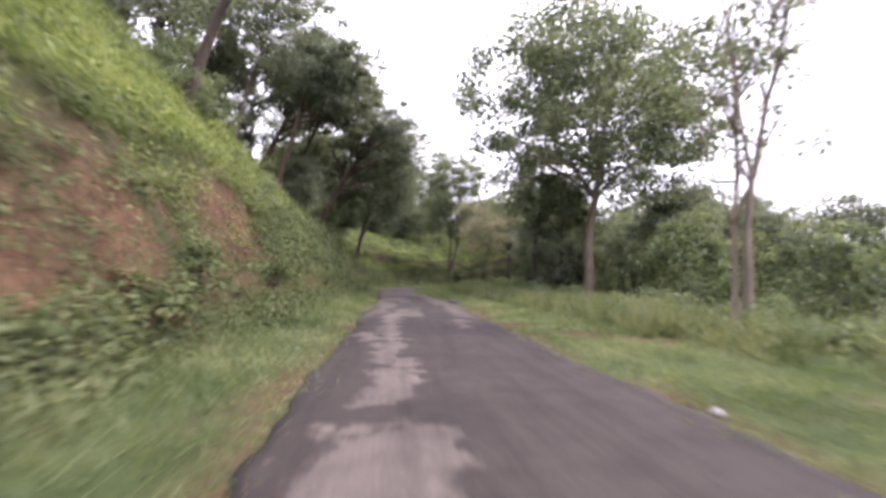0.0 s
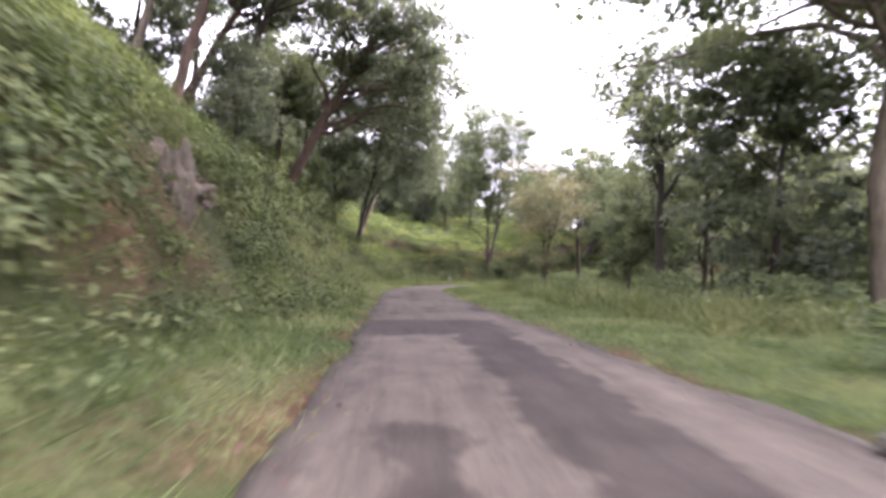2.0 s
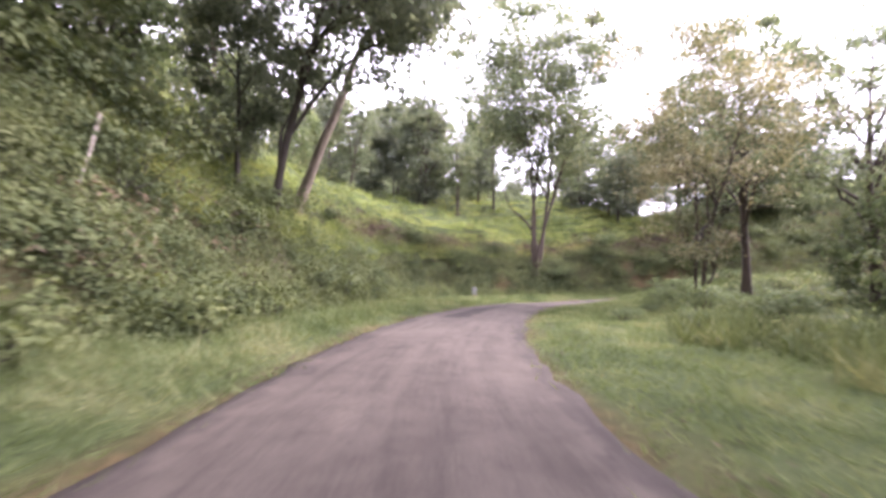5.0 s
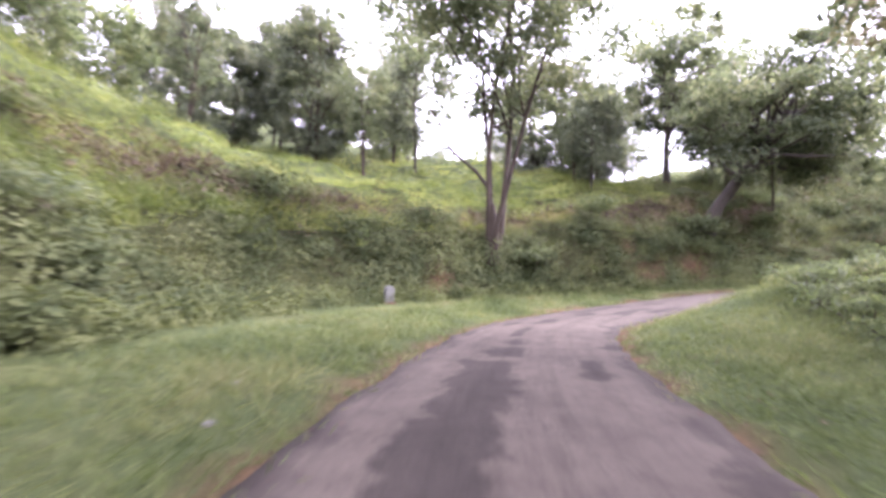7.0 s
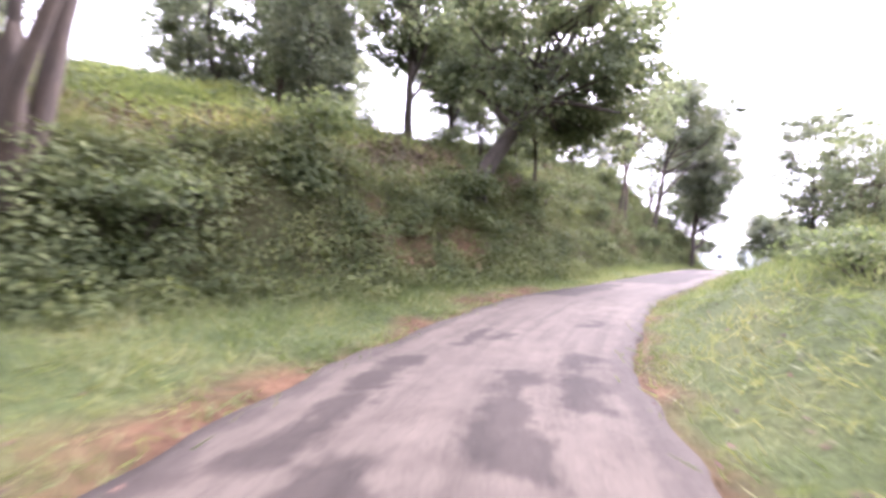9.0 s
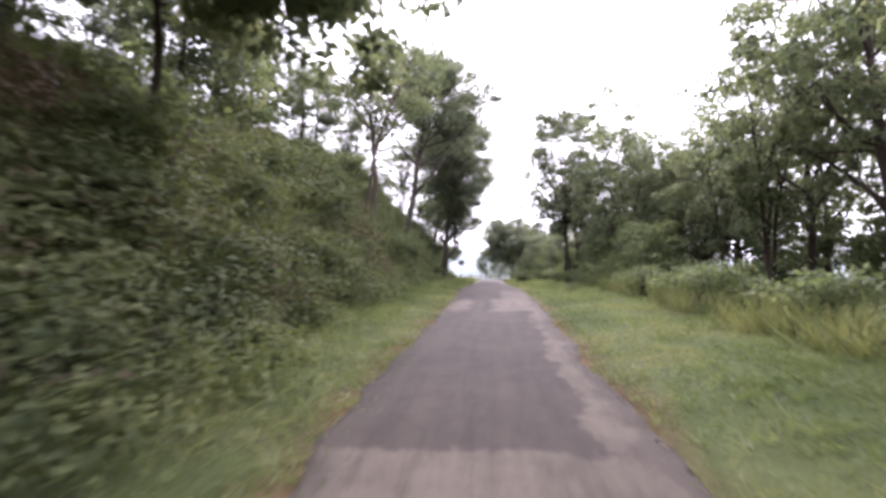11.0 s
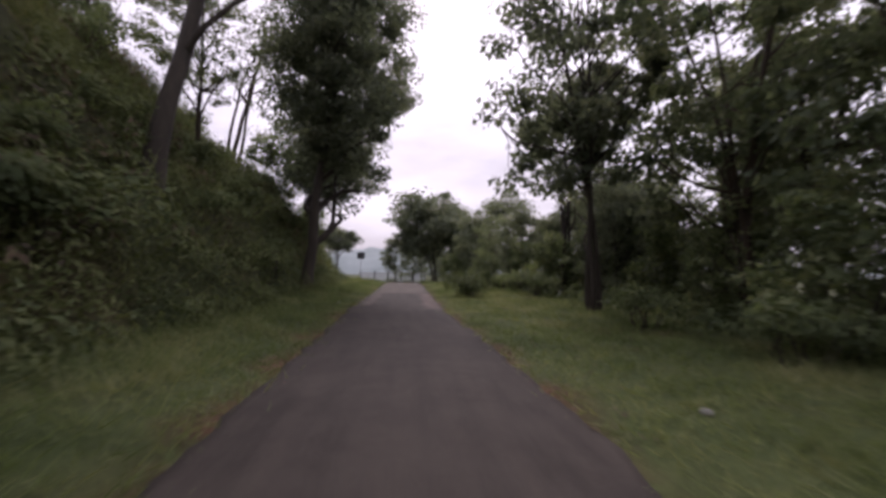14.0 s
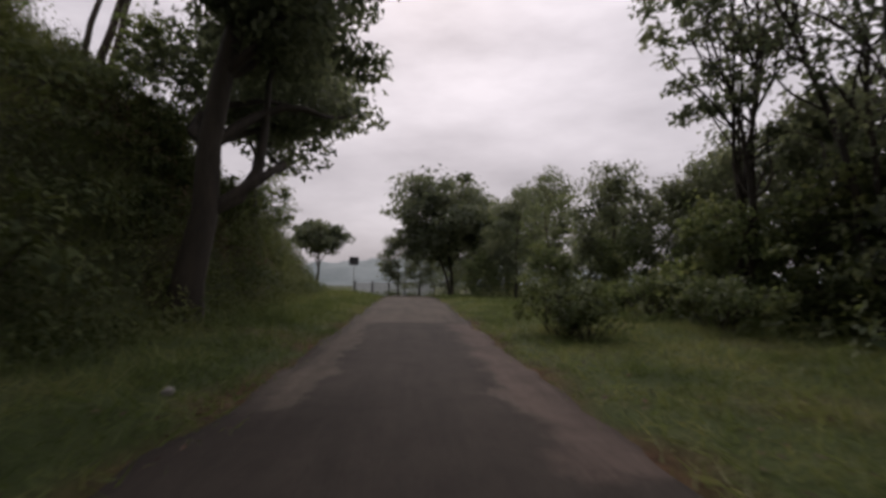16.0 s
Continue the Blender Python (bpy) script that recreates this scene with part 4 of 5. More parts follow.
def scatter(count, s0, s1, d0, d1, rng, foot_based=False, power=1.0):
    """Random places beside the road: x, y, z and d."""
    s = s0 + (s1 - s0) * rng.random(count)
    d = d0 + (d1 - d0) * rng.random(count) ** power
    if foot_based:
        d = d + np.interp(s, BANK_A[:, 0], BANK_A[:, 1])
    x, y, _ = on_road(s, d)
    z, _, dd = lie(x, y)
    return np.stack([x, y, z], 1), dd


def clear_of_rocks(C):
    """Leaves out what would grow over the bare rocks and earth faces."""
    keep = np.ones(len(C), bool)
    for rx, ry, reach in ((-5.1, 36.8, 1.3), (-5.5, 38.0, 1.3), (-5.4, 46.6, 1.0), (-5.1, 45.8, 0.65), (-5.6, 47.4, 0.7)):
        keep &= np.hypot(C[:, 0] - rx, C[:, 1] - ry) > reach
    for ex, ey, reach in BARE_FACES:
        keep &= (np.hypot(C[:, 0] - ex, C[:, 1] - ey) > reach * 1.05) | (lattice(np.floor(C[:, 0] * 50), np.floor(C[:, 1] * 50), 5) < 0.3)
    return C[keep]


def stuff(name, arrays, material, label, category):
    vs, fs, base = [], [], 0
    for v, f in arrays:
        vs.append(v)
        fs.append(f + base)
        base += len(v)
    return tagged(mesh_part(name, set_mesh(name, np.vstack(vs), np.vstack(fs), arrays[0][1].shape[1]), material), label, category, kind="stuff")


rng = np.random.default_rng(61)
C, d = scatter(3700, 48, 222, -0.5, 10, rng, True, 1.25)
bare = (rough_noise(C[:, 0], C[:, 1], 2.6, 31) > 0.12) & (C[:, 1] < 42) & (C[:, 0] < 0)
uu = d - np.interp(road_frame(C[:, 0], C[:, 1])[0], BANK_A[:, 0], BANK_A[:, 1])
C = C[~(bare & (uu > 0.1) & (uu < np.where(C[:, 1] < 23, 2.2, 1.2)) & (rng.random(len(C)) < 0.7))]
s_b = road_frame(C[:, 0], C[:, 1])[0]
holes = (rough_noise(C[:, 0], C[:, 1], 2.6, 31) > 0.1) & (s_b > 134) & (s_b < 166)
C = C[~(holes & (rng.random(len(C)) < 0.4))]
CB, d = scatter(800, 116, 150, -0.4, 6.5, rng, True, 1.1)
CB = CB[~((rough_noise(CB[:, 0], CB[:, 1], 2.6, 31) > 0.1) & (road_frame(CB[:, 0], CB[:, 1])[0] > 134) & (rng.random(len(CB)) < 0.7))]
C = np.vstack([C, CB])
CB, d = scatter(360, 69, 90, 0.4, 2.6, rng, True)
C = np.vstack([C, CB])
CB, d = scatter(420, 112, 212, -0.3, 5, rng, True)
C = np.vstack([C, CB])
# extra dark creepers here, standing in for tree shade on the bank
CB, d = scatter(900, 88, 114, 0.1, 9.0, rng, True)
C = np.vstack([C, CB])
CB, d = scatter(1000, 106, 130, 0.1, 3.2, rng, True)
C = np.vstack([C, CB])
# terraces of the slope above the bend: leafy foot, grass ledge, brown bracken, open grass
s_c, d_c, _ = road_frame(C[:, 0], C[:, 1])
u_c = d_c - np.interp(s_c, BANK_A[:, 0], BANK_A[:, 1]) + 0.5 * rough_noise(C[:, 0], C[:, 1], 4.0, 93)
C = C[~((s_c > 112) & (s_c < 152) & (u_c > 2.6) & (rng.random(len(C)) < 0.7))]
C = clear_of_rocks(C)
creeper = dome_leaves(C, 0.35 + 0.9 * rng.random(len(C)) ** 2, 0.25 + 0.95 * rng.random(len(C)) ** 1.6, 46, 0.12, rng, 0.45, 0.42)
# rounded clumps that stand out of it
CM, d = scatter(330, 92, 152, 0.2, 17, rng, True, 1.25)
CN, d = scatter(230, 152, 212, 0.2, 9, rng, True, 1.1)
CO, d = scatter(110, 68, 92, 0.5, 2.8, rng, True)
CP, d = scatter(80, 127, 152, 0.2, 2.0, rng, True)
s_m, d_m, _ = road_frame(CM[:, 0], CM[:, 1])
CM = CM[~((s_m > 114) & (d_m - np.interp(s_m, BANK_A[:, 0], BANK_A[:, 1]) > 2.2) & (rng.random(len(CM)) < 0.85))]
CM = clear_of_rocks(np.vstack([CM, CN, CO, CP]))
clumps = dome_leaves(CM, 0.5 + 0.8 * rng.random(len(CM)), 0.5 + 1.0 * rng.random(len(CM)), 240, 0.15, rng, 0.45, 0.45)
stuff("bank_undergrowth", [creeper, clumps], M_CREEPER, "tangle of creepers and low leafy growth on the roadside bank", "undergrowth")
C, d = scatter(800, 48, 150, -0.9, 1.4, rng, True)
C2, d = scatter(260, 150, 215, -0.9, 1.0, rng, True)
C4, d = scatter(240, 83, 89.5, 2.8, 5.2, rng)
C5, d = scatter(70, 89.5, 95, 2.9, 4.2, rng)
C4 = np.vstack([C4, C5])
C2 = np.vstack([C2, C4])
C3, d = scatter(330, 106, 150, -1.5, 0.6, rng, True)
C = np.vstack([C, C2, C3])
C = clear_of_rocks(C)
broad = dome_leaves(C, 0.3 + 0.45 * rng.random(len(C)), 0.3 + 0.5 * rng.random(len(C)), 60, 0.115, rng)
stuff("broad_leaved_weeds", [broad], M_BROAD, "bluish green broad-leaved weeds along the foot of the bank", "weeds")
# yellow-green growth on the upper slope, coloured to look sunlit, and brown bracken lower down
C, d = scatter(2000, 72, 146, 5.2, 60, rng, True, 1.4)
s_h, d_h, _ = road_frame(C[:, 0], C[:, 1])
C = C[~((s_h > 88) & (s_h < 118) & (d_h < 19))]
C2, d = scatter(900, 120, 147, 4.6, 24, rng, True, 1.2)
bright3 = dome_leaves(C2, 0.5 + 0.7 * rng.random(len(C2)), 0.12 + 0.3 * rng.random(len(C2)), 40, 0.22, rng, 0.5, 0.16)
bright = dome_leaves(C, 0.5 + 0.8 * rng.random(len(C)), 0.25 + 0.5 * rng.random(len(C)), 34, 0.26, rng, 0.5, 0.2)
C, d = scatter(950, 50, 92, 2.4, 9, rng, True, 1.2)
bright2 = dome_leaves(C, 0.4 + 0.6 * rng.random(len(C)), 0.25 + 0.4 * rng.random(len(C)), 34, 0.22, rng, 0.5, 0.2)
C, d = scatter(1250, 46, 94, 1.0, 13, rng, True, 1.15)
C = C[~((rough_noise(C[:, 0], C[:, 1], 2.6, 31) > 0.2) & (rng.random(len(C)) < 0.6))]
C = clear_of_rocks(C)
fern = dome_leaves(C, 0.35 + 0.6 * rng.random(len(C)), 0.35 + 0.75 * rng.random(len(C)) ** 1.3, 84, 0.15, rng, 0.5, 0.3)
CM, d = scatter(300, 96, 150, 1.6, 26, rng, True, 1.2)
s_m = road_frame(CM[:, 0], CM[:, 1])[0]
CM = CM[~(((s_m > 116) | (s_m < 112)) & (rng.random(len(CM)) < 0.75))]
clumps = dome_leaves(CM, 0.6 + 0.9 * rng.random(len(CM)), 0.4 + 0.9 * rng.random(len(CM)), 200, 0.17, rng, 0.5, 0.32)
stuff("ferny_growth", [fern, clumps], M_FERN, "soft yellow-green ferny growth over the steep roadside bank", "undergrowth")
stuff("hillside_growth", [bright, bright2, bright3], M_BRIGHT, "yellow-green growth on the upper slope, coloured bright as if sunlit", "undergrowth")
C, d = scatter(1150, 102, 205, 0.4, 7.5, rng, True)
C = C[rough_noise(C[:, 0], C[:, 1], 4.0, 91) > 0.12]
CB, d = scatter(700, 123, 152, 2.4, 4.8, rng, True)
C = np.vstack([C, CB])
dry = dome_leaves(C, 0.4 + 0.6 * rng.random(len(C)), 0.35 + 0.6 * rng.random(len(C)), 38, 0.2, rng, 0.5, 0.35)
stuff("dry_bracken", [dry], M_BRACKEN, "dry brown bracken and vines on the bank", "bracken")
# woodland floor on the valley side and far hillside
C, d = scatter(1900, 44, 220, -26, -7.0, rng, False, 0.6)
low = dome_leaves(C, 0.5 + 0.8 * rng.random(len(C)), 0.35 + 0.6 * rng.random(len(C)), 30, 0.24, rng)
C, d = scatter(700, 60, 175, 11, 44, rng, True, 1.2)
low2 = dome_leaves(C, 0.6 + 1.1 * rng.random(len(C)), 0.4 + 0.9 * rng.random(len(C)), 34, 0.3, rng)
stuff("woodland_undergrowth", [low, low2], M_LEAF_LIGHT, "low green undergrowth beneath the trees", "undergrowth")


def blades(P, per, length, width, rng, spread=0.12, up=0.75):
    n = len(P) * per
    k = np.repeat(np.arange(len(P)), per)
    t = rng.normal(size=(n, 3))
    t[:, 2] = np.abs(t[:, 2]) * 0.4 + up
    t /= np.linalg.norm(t, axis=1, keepdims=True)
    L = length * (0.5 + rng.random(n))
    base = P[k] + rng.normal(size=(n, 3)) * np.array([spread, spread, 0])
    side = np.cross(t, rng.normal(size=(n, 3)))
    side /= np.linalg.norm(side, axis=1, keepdims=True) + 1e-9
    v = np.empty((n, 3, 3))
    v[:, 0], v[:, 1] = base - side * width, base + side * width
    v[:, 2] = base + t * L[:, None]
    return v.reshape(-1, 3), np.arange(n * 3).reshape(n, 3)


# short turf on both verges, thickest beside the road
rng = np.random.default_rng(67)
P1, d1 = scatter(16500, 48, 214, 1.4, 5.6, rng, False, 1.2)
P2, d = scatter(19000, 48, 214, -8.5, -1.6, rng, False, 0.7)
P12, d12 = np.vstack([P1, P2]), np.r_[d1, d]
P12 = P12[np.abs(d12) > 1.94 - narrowing(road_frame(P12[:, 0], P12[:, 1])[0], d12)]
on_earth = np.zeros(len(P12), bool)
for ex, ey, reach in WORN_EARTH:
    on_earth |= np.hypot(P12[:, 0] - ex, P12[:, 1] - ey) < reach * 1.1
P12 = P12[~(on_earth & (rng.random(len(P12)) < 0.85))]
turf = blades(P12, 8, 0.16, 0.008, rng, 0.16, 0.3)
P3, d = scatter(2600, 46, 220, -10, -2.6, rng, False, 0.9)
tufts = blades(P3, 20, 0.26, 0.009, rng, 0.16, 0.6)
P4, d = scatter(1900, 46, 214, 2.4, 5.0, rng)
tufts2 = blades(P4, 18, 0.36, 0.01, rng, 0.18, 0.7)
stuff("verge_grass", [turf, tufts, tufts2], M_GRASS, "short green verge grass with longer tufts", "grass")
# long bright grass on the upper bank
P5, d = scatter(3400, 48, 215, 1.2, 22, rng, True, 1.3)
s_p, d_p, _ = road_frame(P5[:, 0], P5[:, 1])
keep = (rough_noise(P5[:, 0], P5[:, 1], 6.0, 71) > -0.15) & ~((s_p > 88) & (s_p < 116) & (d_p < 17))
P6, d = scatter(700, 110, 138, 1.7, 3.3, rng, True)
PA, d = scatter(2400, 106, 147, 2.0, 26, rng, True, 1.3)
PC, d = scatter(1000, 50, 87, 1.8, 7.0, rng, True)
P6 = np.vstack([P6, PA, PC])
P7, d = scatter(2100, 138, 214, 0.4, 9, rng, True)
P5, keep = np.vstack([P5, P6]), np.r_[keep, np.ones(len(P6), bool)]
tall = blades(P5[keep], 34, 0.55, 0.012, rng, 0.3, 0.45)
s5, d5, _ = road_frame(P5[keep][:, 0], P5[keep][:, 1])
u5 = d5 - np.interp(s5, BANK_A[:, 0], BANK_A[:, 1]) + rough_noise(P5[keep][:, 0], P5[keep][:, 1], 3.0, 95)
# from 82 to 110 the dull colour also stands in for tree shade
dull = np.repeat((s5 > 131) & (u5 < 2.6) | (s5 > 147) | ((s5 > 82) & (s5 < 110)) | ((s5 < 83) & (u5 < 2.3)), 34)
tall3, dull3 = np.repeat(~dull, 3), np.repeat(dull, 3)
P8, d = scatter(520, 136, 214, -9.0, -4.6, rng)
P9, d = scatter(420, 116, 150, -9.5, -3.6, rng)
more = blades(P7, 30, 0.55, 0.012, rng, 0.3, 0.6)
weeds = blades(np.vstack([P8, P9]), 30, 0.26, 0.006, rng, 0.28, 0.6)
PB, d = scatter(130, 141, 168, -8.0, -5.0, rng)
PW, d = scatter(420, 52, 112, -9.5, -4.6, rng)
PB = np.vstack([PB, PW[rough_noise(PW[:, 0], PW[:, 1], 4.0, 97) > -0.1]])
tall_weeds = blades(PB, 34, 0.8, 0.02, rng, 0.16, 1.1)
rest = (tall[0][dull3], np.arange(dull.sum() * 3).reshape(-1, 3))
tall = (tall[0][tall3], np.arange((~dull).sum() * 3).reshape(-1, 3))
stuff("dull_bank_grass", [rest, more, weeds, tall_weeds], M_DULL, "dull green grass and tall weeds along the upper road", "grass")
stuff("long_bank_grass", [tall], M_TALL, "long bright green grass on the upper bank", "grass")

# fallen leaves and bits of bark lying along the road's edges
PL, d = scatter(1900, 46, 214, 1.35, 2.8, rng)
PR, d = scatter(2300, 46, 214, -2.8, -1.4, rng)
PL = np.vstack([PL, PR])
s_l, d_l, z_l = road_frame(PL[:, 0], PL[:, 1])
PL[:, 2] = np.maximum(z_l + 0.012, PL[:, 2] + 0.02)
PL = PL[(rough_noise(PL[:, 0], PL[:, 1], 2.5, 81) > -0.1)]
flat = np.array([0, 0, 1.0]) + rng.normal(size=(len(PL), 3)) * 0.25
stuff("fallen_leaves", [leaf_tris(PL, flat, 0.035 + 0.05 * rng.random(len(PL)), rng, 0.6, 0.0)], M_FALLEN, "brown fallen leaves strewn along the road's edges", "leaves")

# ---- stones, rocks and fallen wood ----
def lump(name, x, y, sx, sy, sz, material, seed, label, category, z=None, group="", turn=0.0, jag=0.25):
    bm = bmesh.new()
    bmesh.ops.create_icosphere(bm, subdivisions=4 if max(sx, sy) > 0.4 else 2, radius=0.5)
    for v in bm.verts:
        n1 = noise.noise(v.co * 2.2 + Vector((seed, 0, 0)))
        n2 = noise.noise(v.co * 5.5 + Vector((0, seed, 0)))
        n3 = noise.noise(v.co * 13 + Vector((0, 0, seed))) if max(sx, sy) > 0.4 else 0.0
        k = 1 + jag * n1 + jag * 0.5 * n2 + jag * 0.28 * n3
        v.co = Vector((v.co.x * sx * k, v.co.y * sy * k, v.co.z * sz * k))
    me = bpy.data.meshes.new(name)
    bm.to_mesh(me)
    bm.free()
    me.materials.append(material)
    ob = new(name, me)
    ob.matrix_world = pose(x, y, (ground_z(x, y) if z is None else z) + sz * 0.28, 0, 0, turn)
    return tagged(ob, label, category, group)


def road_top(x, y):
    ps, pd, pz = road_frame(x, y)
    return float(pz[0])


lump("stone", 3.25, 31.0, 0.34, 0.3, 0.2, M_DARKSTONE, 4.1, "dark lump of stone on the road's edge", "stone", road_top(3.25, 31.0))
lump("stone", 3.5, 30.4, 0.42, 0.26, 0.14, M_DARKSTONE, 5.3, "flat dark stone beside the road's edge", "stone", road_top(3.5, 30.4))
for n, (x, y, k) in enumerate([(6.1, 59.5, 0.34), (-3.9, 51.7, 0.14), (-2.9, 72.0, 0.1), (-2.6, 74.9, 0.11), (-2.5, 73.7, 0.09), (40.6, 91.0, 0.12), (5.3, 11.0, 0.15), (1.3, 48.8, 0.16), (0.35, 14.2, 0.1),
                               (36.0, 94.0, 0.12), (56.9, 98.6, 0.14), (44.2, 90.9, 0.12), (33.5, 93.6, 0.11)]):
    lump("stone", x, y, k, k * 0.8, k * 0.6, M_STONE, 7 + n, "small whitish stone in the verge grass", "stone", group="white verge stones", turn=n * 40)
lump("rock", -5.75, 38.0, 1.5, 2.0, 1.5, M_ROCK, 21, "brown overhanging rock jutting from the earth bank", "rock", 2.3, jag=0.7)
lump("rock", -4.95, 36.7, 0.8, 0.9, 2.5, M_ROCK_PALE, 23, "pale pillar of rock at the corner of the bank", "rock", 1.2, jag=0.6)
lump("rock", -5.6, 36.2, 0.9, 1.1, 0.9, M_ROCK, 27, "rough lump of brown rock in the bank", "rock", 2.4, jag=0.7)
for n, (x, y, k) in enumerate([(-5.9, 46.6, 1.1), (-6.1, 47.5, 0.9), (-5.8, 45.6, 0.8), (-5.3, 46.9, 0.5), (-5.25, 46.1, 0.42), (-5.5, 47.7, 0.4), (-4.95, 46.5, 0.26), (-5.05, 47.2, 0.2), (-5.3, 45.5, 0.3)]):
    lump("rock", x, y, k * 1.15, k, k * 0.8, M_ROCK_PALE, 31 + n * 3, "pale brown slumped rock at the foot of the bank", "rock", ground_z(x, y) - 0.22 * k, "slumped rocks", n * 50, 0.38)


def branch(name, points, r, material, label, category):
    verts, faces = [], []
    pts = [(x, y, ground_z(x, y) + dz) for x, y, dz in points]
    path = np.array(spline(pts, 0.12))
    tube(verts, faces, path, np.linspace(r, r * 0.35, len(path)), 6)
    ob = mesh_part(name, set_mesh(name, np.array(verts), np.array(faces), 4, True), material)
    return tagged(ob, label, category)


branch("fallen_branch", [(-2.3, 28.9, 0.32), (-2.05, 28.1, 0.2), (-1.75, 27.2, 0.16), (-1.55, 26.4, 0.1)], 0.015, M_WOOD, "bleached fallen branch lying in the verge grass", "branch")
branch("dead_branch", [(-9.7, 63.6, 1.3), (-9.3, 62.9, 1.0), (-8.9, 62.2, 0.7)], 0.05, M_WOOD, "pale dead branch lying on the bank", "branch")
branch("dead_branch", [(-10.3, 60.9, 0.2), (-10.15, 60.8, 1.2), (-10.3, 60.7, 1.9)], 0.045, M_WOOD, "pale dead branch stuck in the bank", "branch")


# ---- the milestone ----
def milestone(x, y, turn):
    root = new("milestone")
    root.matrix_world = pose(x, y, ground_z(x, y) - 0.05, 0, 0, turn)
    bm = bmesh.new()
    w, t = 0.16, 0.1
    ring = [(-w, 0.1), (w, 0.1), (w, 0.52)] + [(w * math.cos(q), 0.52 + w * 0.85 * math.sin(q)) for q in np.linspace(0.25, math.pi - 0.25, 7)] + [(-w, 0.52)]
    front = [bm.verts.new((px, -t, pz)) for px, pz in ring]
    back = [bm.verts.new((px, t, pz)) for px, pz in ring]
    bm.faces.new(front)
    bm.faces.new(back[::-1])
    for i in range(len(ring)):
        j = (i + 1) % len(ring)
        bm.faces.new((front[j], front[i], back[i], back[j]))
    bmesh.ops.bevel(bm, geom=bm.edges[:], offset=0.012, segments=1, affect="EDGES")
    part("stone_slab", bm, M_WHITEWASH, root)
    bm = bmesh.new()
    bmesh.ops.create_cube(bm, size=1.0, matrix=Matrix.Translation((0, 0, 0.05)) @ Matrix.Diagonal((0.42, 0.32, 0.12, 1)))
    bmesh.ops.bevel(bm, geom=bm.edges[:], offset=0.02, segments=2, affect="EDGES")
    part("plinth", bm, M_REDPAINT, root, "faded red plinth")
    return tagged(root, "whitewashed milestone on a faded red plinth in the grass", "milestone")


milestone(-0.65, 86.0, 25)


# ---- the sign at the far turn ----
def road_sign(x, y, turn):
    root = new("road_sign")
    root.matrix_world = pose(x, y, ground_z(x, y), 0, 0, turn)
    zb = 3.55 - ground_z(x, y)
    bm = bmesh.new()
    bmesh.ops.create_cone(bm, cap_ends=True, segments=10, radius1=0.045, radius2=0.045, depth=zb + 0.6, matrix=Matrix.Translation((0, 0, zb / 2 - 0.1)))
    part("post", bm, M_STEEL, root, "grey steel post")
    bm = bmesh.new()
    bmesh.ops.create_cube(bm, size=1.0, matrix=Matrix.Translation((0, -0.07, zb)) @ Matrix.Diagonal((0.95, 0.03, 0.82, 1)))
    bmesh.ops.bevel(bm, geom=[e for e in bm.edges if abs(e.verts[0].co.y - e.verts[1].co.y) > 0.01], offset=0.06, segments=3, affect="EDGES")
    board = part("board", bm, M_SIGNBACK, root, "dull black board")
    for dz in (-0.22, 0.22):
        bm = bmesh.new()
        bmesh.ops.create_cube(bm, size=1.0, matrix=Matrix.Translation((0, -0.03, zb + dz)) @ Matrix.Diagonal((0.7, 0.05, 0.05, 1)))
        part("bracket", bm, M_STEEL, board)
    return tagged(root, "dark square road sign on a steel post by the turn", "road sign")


road_sign(99.4, 110.0, -78)


# ---- sheet fence beyond the turn ----
def sheet_fence(x0, y0, x1, y1, bays):
    root = new("sheet_fence")
    a, b = Vector((x0, y0)), Vector((x1, y1))
    way = (b - a).normalized()
    root.matrix_world = pose(x0, y0, ground_z(x0, y0), 0, 0, math.degrees(math.atan2(way.y, way.x)))
    step = (b - a).length / bays
    for i in range(bays + 1):
        bm = bmesh.new()
        bmesh.ops.create_cube(bm, size=1.0, matrix=Matrix.Translation((i * step, 0, 1.2)) @ Matrix.Diagonal((0.14, 0.14, 3.6, 1)))
        part("post", bm, M_SIGNBACK, root, "dark fence post")
    n = 24
    for i in range(bays):
        verts, faces = [], []
        for k in range(n + 1):
            px = i * step + 0.08 + (step - 0.16) * k / n
            py = 0.03 * math.sin(k * math.pi / 2)
            verts += [(px, py, -0.4), (px, py, 2.8), (px, py + 0.012, -0.4), (px, py + 0.012, 2.8)]
        for k in range(n):
            o = k * 4
            faces += [(o, o + 4, o + 5, o + 1), (o + 2, o + 3, o + 7, o + 6), (o + 1, o + 5, o + 7, o + 3)]
        me = bpy.data.meshes.new("sheet")
        me.from_pydata(verts, [], faces)
        mesh_part("sheet", me, M_PANEL, root)
    return tagged(root, "pale corrugated sheet fence with dark posts", "fence")


sheet_fence(108, 112.5, 116, 104.0, 5)


# ---- far hills ----
def far_hill(cx, cy, long, deep, high, turn, seed, label):
    nx, ny = 60, 24
    u, v = np.meshgrid(np.linspace(-1, 1, nx), np.linspace(-1, 1, ny))
    h = np.clip(1 - u**2, 0, 1) ** 0.8 * np.clip(1 - v**2, 0, 1) * (1 + 0.35 * rough_noise(u * 5 + seed, v * 3, 1.0, seed))
    P = np.stack([u.ravel() * long, v.ravel() * deep, h.ravel() * high - 30], 1)
    i = (np.arange(ny - 1)[:, None] * nx + np.arange(nx - 1)).ravel()
    ob = mesh_part("far_hill", set_mesh("far_hill", P, np.stack([i, i + 1, i + nx + 1, i + nx], 1), 4, True), M_HAZE_HILL)
    ob.matrix_world = pose(cx, cy, 0, 0, 0, turn)
    return tagged(ob, label, "hill", kind="structure")


